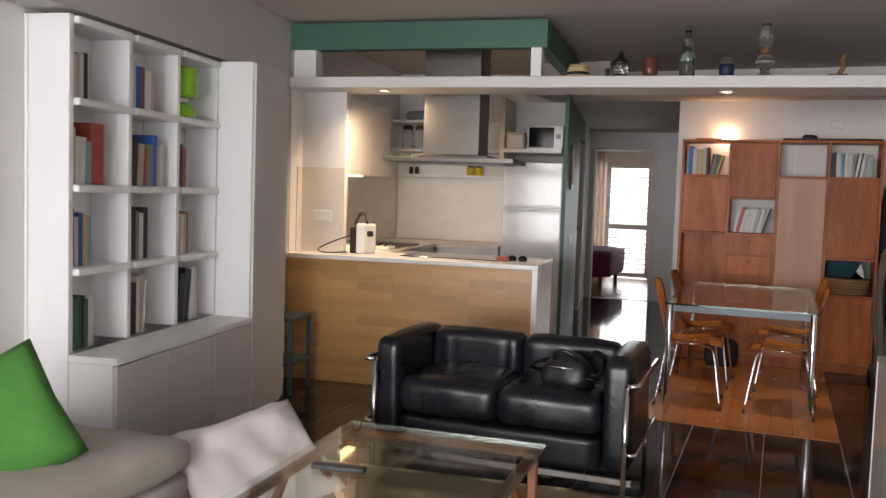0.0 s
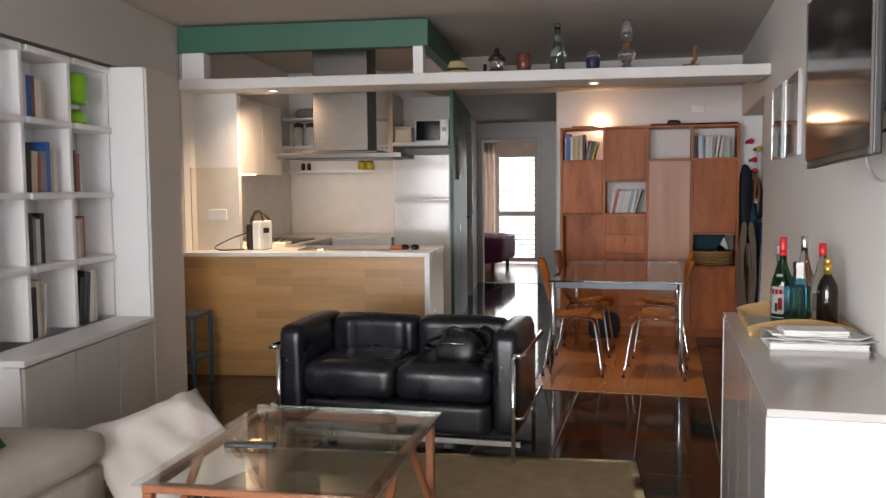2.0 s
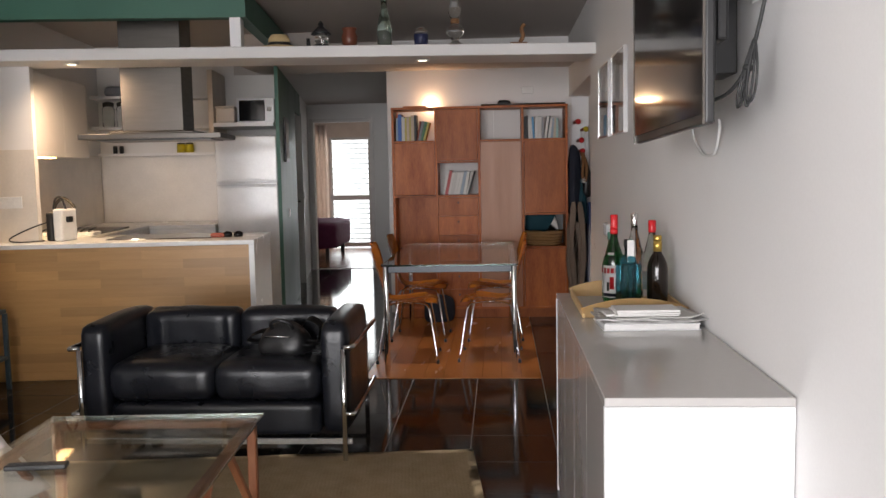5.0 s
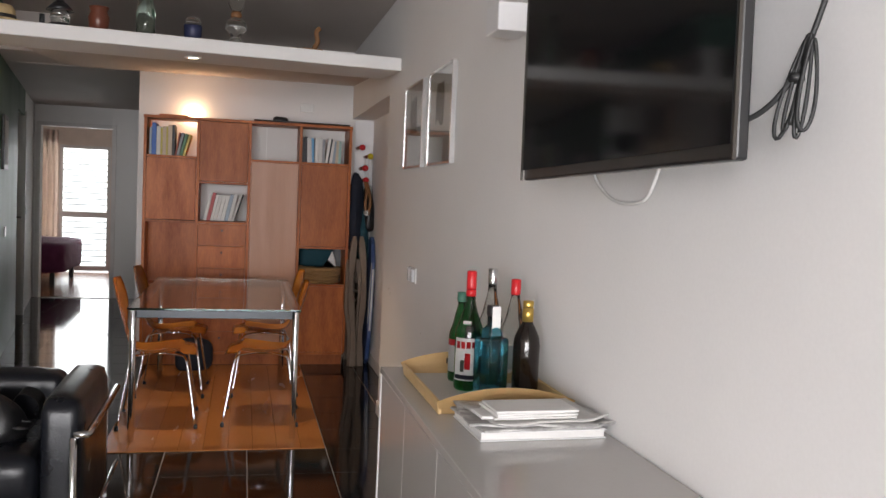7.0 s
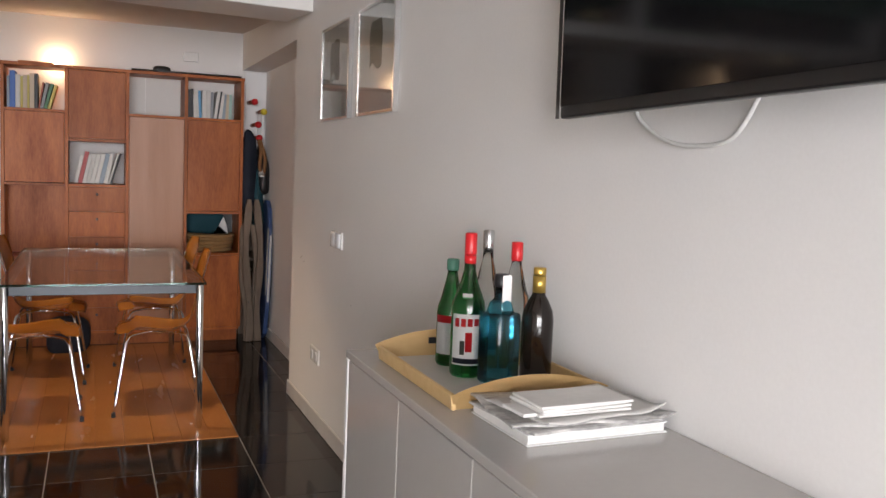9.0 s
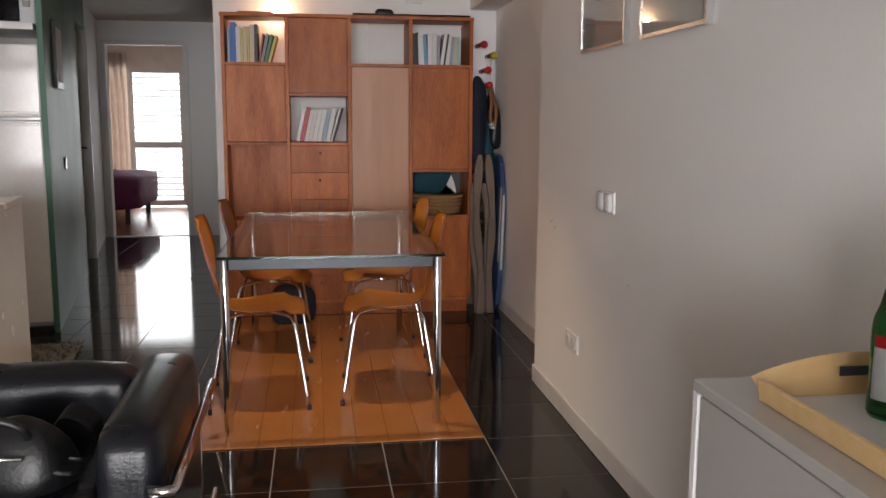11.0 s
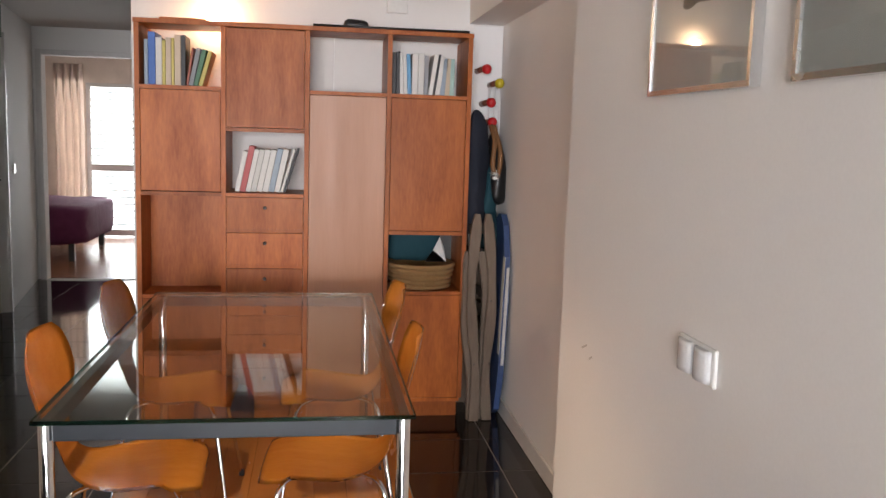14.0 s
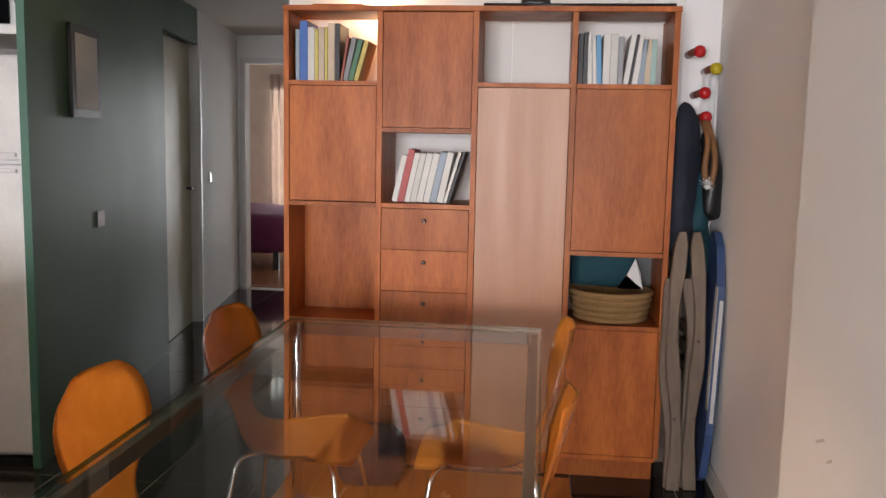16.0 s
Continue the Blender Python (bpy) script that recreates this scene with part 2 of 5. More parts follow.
M_STRAW_HAT = weave("straw_hat", (0.55, 0.42, 0.22), (0.46, 0.34, 0.17), 0.006)
M_CLAY = material("brown_glazed_clay", (0.16, 0.05, 0.028), 0.3)
M_CLEAR = glass("clear_glass", (0.96, 0.98, 0.97))
M_GREENCLEAR = glass("pale_green_glass", (0.62, 0.80, 0.70))
M_BOTTLE_GREEN = glass("green_bottle_glass", (0.02, 0.30, 0.06), 0.03)
M_BOTTLE_BLUE = glass("blue_bottle_glass", (0.045, 0.27, 0.36), 0.05)
M_BOTTLE_DARK = material("dark_bottle_glass", (0.010, 0.006, 0.004), 0.06, bump=0)
M_RED = material("red_foil", (0.55, 0.015, 0.02), 0.35, bump=0)
M_GOLD = material("gold_foil", (0.62, 0.42, 0.10), 0.3, 0.8, bump=0)
M_NAVY = material("navy_cloth", (0.012, 0.016, 0.03), 0.9)
M_BROWN = material("tan_leather", (0.22, 0.10, 0.035), 0.6)
M_PRINT = material("grey_print", (0.58, 0.57, 0.55), 0.6)
M_DARKPRINT = material("dark_green_print", (0.035, 0.04, 0.03), 0.7, second=(0.09, 0.10, 0.075), scale=18, fine=60)
M_YELLOW = material("yellow_lacquer", (0.60, 0.48, 0.02), 0.4, bump=0)
M_CREAMDOOR = material("cream_door_paint", (0.72, 0.68, 0.48), 0.4, bump=0.01)
M_SHAG = material("grey_shag", (0.26, 0.25, 0.24), 0.9, second=(0.06, 0.055, 0.05), scale=7, fine=30)
BOOK_MATS = {}


def book_mat(c):
    if c not in BOOK_MATS:
        BOOK_MATS[c] = material("book_cover", c, 0.5, bump=0.02, piece=0.12)
    return BOOK_MATS[c]


# ---- building helpers ----
def add_box(bm, x0, x1, y0, y1, z0, z1, bevel=0.0, m=None, seg=1):
    r = bmesh.ops.create_cube(bm, size=1)
    vs = r["verts"]
    bmesh.ops.scale(bm, vec=(abs(x1 - x0), abs(y1 - y0), abs(z1 - z0)), verts=vs)
    bmesh.ops.translate(bm, vec=((x0 + x1) / 2, (y0 + y1) / 2, (z0 + z1) / 2), verts=vs)
    if bevel:
        es = list({e for v in vs for e in v.link_edges})
        res = bmesh.ops.bevel(bm, geom=es, offset=bevel, segments=seg, affect="EDGES", profile=0.5)
        vs = list({v for f in res["faces"] for v in f.verts} | {v for v in vs if v.is_valid})
    if m is not None:
        bmesh.ops.transform(bm, matrix=m, verts=vs)
    return bm


def box(x0, x1, y0, y1, z0, z1, bevel=0.0, m=None, seg=1):
    return add_box(bmesh.new(), x0, x1, y0, y1, z0, z1, bevel, m, seg)


def lathe(bm, profile, n=24, at=(0, 0, 0)):
    """Turns (radius, height) pairs round the z axis."""
    rings = []
    for r, z in profile:
        rings.append([bm.verts.new((at[0] + r * math.cos(2 * math.pi * i / n), at[1] + r * math.sin(2 * math.pi * i / n), at[2] + z)) for i in range(n)])
    for a, b in zip(rings, rings[1:]):
        for i in range(n):
            bm.faces.new((a[i], a[(i + 1) % n], b[(i + 1) % n], b[i])).smooth = True
    bm.faces.new(list(reversed(rings[0])))
    bm.faces.new(rings[-1])
    return bm


def tube(bm, points, r, n=8, closed=False):
    """A round tube through points."""
    ps = [Vector(p) for p in points]
    rings = []
    for i, p in enumerate(ps):
        a = ps[i - 1] if i > 0 else (ps[-1] if closed else p)
        b = ps[i + 1] if i < len(ps) - 1 else (ps[0] if closed else p)
        d = (b - a).normalized()
        q = d.to_track_quat("Z", "Y")
        rings.append([bm.verts.new(p + q @ Vector((r * math.cos(2 * math.pi * k / n), r * math.sin(2 * math.pi * k / n), 0))) for k in range(n)])
    pairs = list(zip(rings, rings[1:])) + ([(rings[-1], rings[0])] if closed else [])
    for a, b in pairs:
        off = min(range(n), key=lambda s: sum((a[k].co - b[(k + s) % n].co).length for k in range(n)))
        for k in range(n):
            bm.faces.new((a[k], a[(k + 1) % n], b[(k + 1 + off) % n], b[(k + off) % n])).smooth = True
    if not closed:
        bm.faces.new(list(reversed(rings[0])))
        bm.faces.new(rings[-1])
    return bm


def smooth_path(points, steps=6):
    """A Catmull-Rom curve through points."""
    ps = [Vector(p) for p in points]
    ps = [ps[0] * 2 - ps[1]] + ps + [ps[-1] * 2 - ps[-2]]
    out = []
    for i in range(1, len(ps) - 2):
        for k in range(steps):
            t = k / steps
            a, b, c, d = ps[i - 1:i + 3]
            out.append(0.5 * (2 * b + (c - a) * t + (2 * a - 5 * b + 4 * c - d) * t * t + (3 * b - a - 3 * c + d) * t ** 3))
    return out + [ps[-2]]


def cushion(w, d, h, n=14, puff=0.35, wobble=0.004, seed=0):
    """A stuffed cushion, flat on z=0..h, with thin edges and pulled corners."""
    bm = bmesh.new()
    grid = {}
    for side in (1, -1):
        for i in range(n + 1):
            for j in range(n + 1):
                u, v = 2 * i / n - 1, 2 * j / n - 1
                edge = (1 - abs(u) ** 2.6) * (1 - abs(v) ** 2.6)
                z = h / 2 + side * h / 2 * max(edge, 0) ** puff
                pull = 1 - 0.06 * (1 - abs(u * v)) * max(abs(u), abs(v)) ** 3
                p = Vector((u * w / 2 * pull, v * d / 2 * pull, z))
                if edge > 0:
                    p.z += wobble * side * noise.noise(Vector((u * 2.5 + seed, v * 2.5, side)))* 4
                key = (i, j, side if edge > 1e-9 else 0)
                if key not in grid:
                    grid[key] = bm.verts.new(p)
        for i in range(n):
            for j in range(n):
                q = []
                for a, b in ((i, j), (i + 1, j), (i + 1, j + 1), (i, j + 1)):
                    q.append(grid.get((a, b, side)) or grid[(a, b, 0)])
                f = bm.faces.new(q if side == 1 else list(reversed(q)))
                f.smooth = True
    return bm


def soft_box(w, d, h, r=0.03, n=10, bulge=0.012, seed=0.0, crease=0.004):
    """An upholstered block on z=0..h with rounded edges, slightly bulging and wrinkled."""
    bm = box(-w / 2, w / 2, -d / 2, d / 2, 0, h)
    bmesh.ops.subdivide_edges(bm, edges=bm.edges[:], cuts=n, use_grid_fill=True)
    for v in bm.verts:
        p = v.co.copy()
        c = Vector((max(-w / 2 + r, min(w / 2 - r, p.x)), max(-d / 2 + r, min(d / 2 - r, p.y)), max(r, min(h - r, p.z))))
        o = p - c
        if o.length > 1e-6:
            nrm = o.normalized()
            p = c + nrm * r
            mid = (1 - (2 * p.x / w) ** 2) * (1 - (2 * p.y / d) ** 2) + (1 - (2 * p.z / h - 1) ** 2) * 0.3
            p += nrm * (bulge * max(mid, 0) + crease * noise.noise(Vector((p.x * 9 + seed, p.y * 9, p.z * 5))))
        v.co = p
    for f in bm.faces:
        f.smooth = True
    return bm


def mesh_from(bm, name, mats):
    bmesh.ops.recalc_face_normals(bm, faces=bm.faces[:])
    me = bpy.data.meshes.new(name)
    bm.to_mesh(me)
    bm.free()
    for m in mats if isinstance(mats, (list, tuple)) else [mats]:
        me.materials.append(m)
    return me


def part(name, bm, mat, parent, label="", m=None):
    ob = new(name, mesh_from(bm, name, mat))
    ob.parent = parent
    if m is not None:
        ob.matrix_basis = m
    return tagged(ob, label)


def thing(name, label, category, m=None, group="", kind=""):
    ob = new(name)
    ob.empty_display_size = 0.1
    if m is not None:
        ob.matrix_world = m
    return tagged(ob, label, category, group, kind)


def solid(name, bm, mat, label, category, m=None, group="", kind=""):
    ob = new(name, mesh_from(bm, name, mat))
    if m is not None:
        ob.matrix_world = m
    return tagged(ob, label, category, group, kind)


def structure(name, bm, mat, label="", m=None, category="wall"):
    return solid(name, bm, mat, label, category, m, kind="structure")


# frames of the slanted kitchen and of the slanted bookcase wall
KIT = pose(0.08, 6.77, 0, 0, 0, 7.0)
BEAM = pose(0.08, 6.76, 0, 0, 0, 6.2)
BOOK = pose(0.72, 4.33, 0, 0, 0, 8.9)     # local y runs along the front, local -x into the wall
GREEN = pose(1.625, 8.93, 0, 0, 0, 9.3)   # local y runs along the corridor's green wall
CEIL, LOW, WALL_X, BACK = 2.59, 2.31, 4.235, 9.53

# ---- structure ----
structure("wall_right", box(WALL_X, WALL_X + 0.34, -4.0, 7.60, 0, CEIL), M_WALL, "smooth warm grey painted wall behind the sideboard")
structure("wall_recess", box(4.42, 4.72, 7.60, BACK, 0, 2.03), M_WALL, "grey painted wall of a shallow recess")
structure("wall_recess_lintel", box(WALL_X, 4.72, 7.602, BACK, 2.03, CEIL), M_WALL, "grey painted wall above the recess")
structure("wall_back", box(2.52, 4.72, BACK, BACK + 0.12, 0, CEIL), M_WALL_WARM, "white painted wall behind the wooden wall unit")
structure("wall_corridor_right", box(2.52, 2.64, BACK + 0.122, 13.35, 0, CEIL), M_WALL_WARM, "white painted corridor wall")
structure("wall_behind", box(-1.9, 0.95, -4.0, -3.85, 0, CEIL), M_WALL_WARM, "white wall beside the large window")
bm = box(0.952, 4.233, -4.0, -3.85, 2.42, CEIL)
add_box(bm, 0.952, 4.233, -4.0, -3.85, 0, 0.2)
structure("wall_window_lintel", bm, M_WALL_WARM, "white wall above and below the large window")
structure("wall_left", box(-1.2, -0.48, -4.6, 1.90, 0, CEIL), M_WALL_WARM, "white painted wall behind the bookcase", BOOK)
# rear left wall, out of view, with an opening for the added side window
bm = box(0.3, 0.92, -3.848, -3.64, 0, CEIL)
add_box(bm, 0.3, 0.92, -1.16, -0.10, 0, CEIL)
add_box(bm, 0.3, 0.92, -3.64, -1.16, 0, 0.30)
add_box(bm, 0.3, 0.92, -3.64, -1.16, 2.40, CEIL)
structure("wall_left_rear", bm, M_WALL_WARM, "white painted wall between bookcase and window")
bm = box(-0.46, -0.26, -4.6, 2.6, 2.165, CEIL)
add_box(bm, -0.46, -0.26, 1.90, 2.6, 0, 2.165)
structure("wall_left_upper", bm, M_WALL_GREY, "grey painted wall above the bookcase", BOOK)
structure("wall_kitchen_stub", box(-0.9, 0.0, 0.03, 0.14, 0, CEIL), M_WALL_WARM, "white painted end of the kitchen wall", KIT)
structure("wall_kitchen_left", box(-0.12, 0.0, 0.142, 2.65, 0, CEIL), M_WALL_WARM, "white painted kitchen side wall", KIT)
structure("wall_kitchen_back", box(-0.12, 1.73, 2.652, 2.75, 0, CEIL), M_WALL_WARM, "white painted kitchen back wall", KIT)
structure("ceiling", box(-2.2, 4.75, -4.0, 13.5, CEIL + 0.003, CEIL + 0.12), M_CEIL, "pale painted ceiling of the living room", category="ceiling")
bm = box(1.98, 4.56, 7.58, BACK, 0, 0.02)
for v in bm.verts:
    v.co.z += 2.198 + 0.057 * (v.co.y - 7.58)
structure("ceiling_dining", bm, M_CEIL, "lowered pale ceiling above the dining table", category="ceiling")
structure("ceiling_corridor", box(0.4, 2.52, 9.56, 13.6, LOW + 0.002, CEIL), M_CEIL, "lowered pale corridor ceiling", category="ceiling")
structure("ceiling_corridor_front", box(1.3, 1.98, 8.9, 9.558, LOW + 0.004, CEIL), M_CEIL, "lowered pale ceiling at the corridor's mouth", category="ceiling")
# green wall along the corridor, with a doorway
bm = box(-0.03, 0, 0, 2.01, 0, CEIL)
add_box(bm, -0.03, 0, 2.01, 2.93, 2.06, CEIL)
structure("wall_green", bm, M_GREENWALL, "dark green painted corridor wall", GREEN)
structure("wall_doorway_back", box(-0.14, -0.11, 1.9, 3.2, 0, CEIL), M_WALL_WARM, "white wall behind the cream door", GREEN)
structure("trim_green_edge", box(-0.028, 0.004, -0.022, -0.002, 0, LOW), M_GREEN, "green painted edge strip of the corridor wall", GREEN, "trim")
structure("wall_corridor_left", box(-0.10, -0.004, 2.935, 4.5, 0, CEIL), M_WALL_WARM, "white painted corridor wall", GREEN)
bm = box(0.5, 0.98, 13.35, 13.45, 0, CEIL)
add_box(bm, 0.98, 1.78, 13.35, 13.45, 2.06, CEIL)
add_box(bm, 1.78, 2.64, 13.352, 13.45, 0, CEIL)
structure("wall_corridor_end", bm, M_WALL_WARM, "white painted wall round the bedroom door")
bm = box(0.93, 0.98, 13.325, 13.347, 0, 2.11)
add_box(bm, 1.78, 1.83, 13.325, 13.347, 0, 2.11)
add_box(bm, 0.982, 1.778, 13.325, 13.347, 2.06, 2.11)
structure("trim_bedroom_door", bm, M_SKIRT, "white bedroom door frame", category="trim")
# bedroom
structure("wall_bedroom_left", box(-1.6, -1.5, 13.45, 16.8, 0, CEIL), M_BEDWALL, "pinkish painted bedroom wall")
structure("wall_bedroom_right", box(2.5, 2.6, 13.452, 16.8, 0, CEIL), M_BEDWALL, "pinkish painted bedroom wall")
structure("wall_bedroom_front", box(-1.5, 0.498, 13.37, 13.45, 0, CEIL), M_BEDWALL, "pinkish painted bedroom wall")
bm = box(-1.498, 0.55, 16.6, 16.75, 0, CEIL)
add_box(bm, 1.30, 2.498, 16.6, 16.75, 0, CEIL)
add_box(bm, 0.55, 1.30, 16.6, 16.75, 1.98, CEIL)
structure("wall_bedroom_window", bm, M_BEDWALL, "pinkish painted wall round the balcony window")
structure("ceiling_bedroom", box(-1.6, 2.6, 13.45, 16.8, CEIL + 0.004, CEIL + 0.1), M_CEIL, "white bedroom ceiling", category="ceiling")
structure("floor_bedroom", box(-1.6, 2.6, 13.40, 16.75, -0.05, -0.001), M_PARQUET, "reddish polished wooden bedroom floor", category="floor")
structure("backdrop", box(-0.6, 2.6, 17.6, 17.62, -0.5, 3.2), M_OUT, "bright overexposed daylight outside the bedroom window", category="backdrop")
win = thing("window_1", "white-framed bedroom balcony window, bright daylight behind", "window", kind="structure")
bm = box(0.55, 0.60, 16.62, 16.68, 0.02, 1.98)
add_box(bm, 1.25, 1.30, 16.62, 16.68, 0.02, 1.98)
add_box(bm, 0.601, 1.249, 16.62, 16.68, 1.93, 1.98)
add_box(bm, 0.601, 1.249, 16.62, 16.68, 0.02, 0.10)
add_box(bm, 0.601, 1.249, 16.62, 16.68, 0.86, 0.95)
part("window_frame", bm, M_SKIRT, win)
for z0, z1 in ((0.10, 0.86), (0.95, 1.93)):
    part("pane", box(0.601, 1.249, 16.645, 16.651, z0 + 0.001, z1 - 0.001), M_PANE, win).visible_shadow = False
sh = thing("window_shutter", "white slatted shutter outside the bedroom window", "shutter")
for k in range(21):
    part("slat", box(0.56, 1.29, 16.70, 16.735, 0.06 + 0.09 * k, 0.078 + 0.09 * k), M_SKIRT, sh)
part("guide", box(0.551, 0.559, 16.69, 16.74, 0.02, 1.975), M_SKIRT, sh)
part("guide", box(1.291, 1.299, 16.69, 16.74, 0.02, 1.975), M_SKIRT, sh)
# the large living-room window behind the walker
win = thing("window_2", "large white-framed living-room window", "window", kind="structure")
bm = bmesh.new()
for x in (0.954, 2.0, 3.1, 4.17):
    add_box(bm, x, x + 0.06, -3.97, -3.90, 0.202, 2.418)
add_box(bm, 1.015, 4.168, -3.965, -3.905, 0.202, 0.26)
add_box(bm, 1.015, 4.168, -3.965, -3.905, 2.36, 2.418)
part("window_frame", bm, M_SKIRT, win)
# invented window frame, out of view, set round the side fill lamp
win = thing("window_3", "unseen white-framed side window, added round the fill lamp", "window", kind="structure")
bm = bmesh.new()
for y in (-3.638, -2.43, -1.222):
    add_box(bm, 0.80, 0.86, y, y + 0.06, 0.302, 2.398)
add_box(bm, 0.805, 0.855, -3.577, -1.223, 0.302, 0.36)
add_box(bm, 0.805, 0.855, -3.577, -1.223, 2.34, 2.398)
part("window_frame", bm, M_SKIRT, win)
structure("ground", box(-60, 60, -80, -4.01, -0.4, -0.3), M_GROUT, "grey terrace ground outside", category="ground")

# skirting boards
structure("baseboard_right", box(WALL_X - 0.012, WALL_X - 0.001, 4.95, 7.598, 0.001, 0.085, 0.003), M_SKIRT, "pale skirting board", category="baseboard")
structure("baseboard_recess", box(4.408, 4.419, 7.602, BACK - 0.002, 0.001, 0.085, 0.003), M_SKIRT, "pale skirting board in the recess", category="baseboard")
structure("baseboard_edge", box(WALL_X - 0.012, 4.405, 7.6005, 7.6015, 0.001, 0.085), M_SKIRT, "pale skirting board at the corner", category="baseboard")

# white beam and shelf across the room, with posts and the green fascia above the kitchen
BEAM_L = 4.178
structure("beam", box(0.0, BEAM_L, 0.0, 0.42, 2.125, 2.20, 0.004), M_WALL_WARM, "white beam shelf across the room, carrying ornaments", BEAM, "beam")
structure("trim_post_left", box(0.03, 0.20, 0.0, 0.12, 2.201, 2.389), M_WHITE, "short white post between beam and green fascia", BEAM, "post")
structure("trim_post_right", box(1.755, 1.825, 0.0, 0.12, 2.201, 2.389), M_WHITE, "short white post between beam and green fascia", BEAM, "post")
bm = box(0.0, 1.86, 0.0, 0.10, 2.39, CEIL - 0.014)
add_box(bm, 1.78, 1.86, 0.101, 2.2, 2.39, CEIL - 0.014)
structure("trim_green_fascia", bm, M_GREEN, "green painted fascia above the kitchen", BEAM, "fascia")


def downlight(x, y, z):
    t = thing("downlight", "small round recessed downlight, lit warm", "lamp", pose(x, y, z), "downlights in the beam")
    bm = bmesh.new()
    lathe(bm, [(0.046, 0.0), (0.046, -0.006), (0.036, -0.008), (0.034, -0.003)], 20)
    part("ring", bm, M_WHITE, t, "white ring")
    part("bulb", lathe(bmesh.new(), [(0.032, -0.0035), (0.02, -0.0045), (0.002, -0.005)], 16), M_BULB, t, "glowing lens")


downlight(3.06, 7.29, 2.1245)
downlight(0.72, 7.0, 2.1245)


# ---- bookcase on the slanted wall ----
def book_row(y0, y1, z, depth_front, spec, m, group, along="y", lean=0.0):
    """Upright books from y0 on: spec rows of (thickness, height, colour, lean)."""
    y = y0
    for th, h, c, ln in spec:
        d = 0.15 + 0.04 * ((th * 1000) % 3) / 3
        bm = box(-d, 0, 0, th - 0.001, 0, h, 0.002)
        t = solid("book", bm, book_mat(c), "upright %s book standing on a shelf" % tone(c), "book",
                  m @ pose(depth_front, y, z + 0.0005, ln, 0, 0), group)
        y += th + (abs(math.sin(radians(ln))) * h * 0.15)
        if y > y1:
            break


def tone(c):
    r, g, b = c
    if max(c) < 0.06:
        return "black"
    if min(c) > 0.45:
        return "white"
    if r > 1.6 * g and r > 1.6 * b:
        return "red-brown"
    if b > 1.4 * r:
        return "blue"
    if g > 1.3 * r:
        return "green"
    if r > 2 * b:
        return "yellow-brown"
    return "grey"


W, K, BL, RD, GR, GN, CR, YL = (0.68, 0.67, 0.64), (0.02, 0.02, 0.024), (0.03, 0.12, 0.42), (0.33, 0.07, 0.04), (0.25, 0.26, 0.28), (0.05, 0.16, 0.08), (0.55, 0.45, 0.33), (0.60, 0.50, 0.12)
PB = (0.30, 0.37, 0.45)
case = thing("bookcase", "white open bookcase, half full of books", "bookcase", BOOK)
part("end_panel", box(-0.46, -0.25, 0.0, 0.035, 0.002, 2.14, 0.003), M_WHITE, case)
LOWZ = 0.613
ys = [0.035, 0.462, 0.925, 1.385]
for a in ys[1:]:
    part("upright", box(-0.46, -0.25, a, a + 0.035, LOWZ + 0.001, 2.14, 0.004), M_WHITE, case)
ROWS_Z = [0.967, 1.348, 1.738, 2.1]
for i in range(3):
    a, b = ys[i] + 0.036, ys[i + 1] - 0.001
    if i == 0:
        a = 0.036
    for z in ROWS_Z:
        bm = box(-0.455, -0.224, a, b, z, z + 0.036, 0.010, seg=3)
        part("shelf", bm, M_WHITE, case)
part("back_panel", box(-0.478, -0.462, 0.0, 1.385, 0.002, 2.14), M_WHITE, case)
low = thing("low_cupboard", "greige low cupboard with three plain doors under the bookcase", "cupboard", BOOK)
part("body", box(-0.245, -0.022, 0.0, 1.388, 0.002, 0.58), M_WHITE, low)
part("top", box(-0.248, 0.0, -0.002, 1.389, 0.581, LOWZ, 0.004), M_WHITE, low)
for i in range(3):
    part("door", box(-0.02, -0.002, 0.006 + i * 0.462, 0.460 + i * 0.462, 0.03, 0.575, 0.002), M_GREIGE, low)
tall = thing("tall_cupboard", "tall narrow greige cupboard with plain door beside the bookcase", "cupboard", BOOK)
part("body", box(-0.46, -0.022, 1.424, 1.88, 0.002, 2.138), M_WHITE, tall)
part("side", box(-0.245, -0.022, 1.3895, 1.4235, 0.002, 2.138), M_WHITE, tall)
part("door", box(-0.02, 0.0, 1.392, 1.878, 0.03, 2.13, 0.002), M_GREIGE, tall)
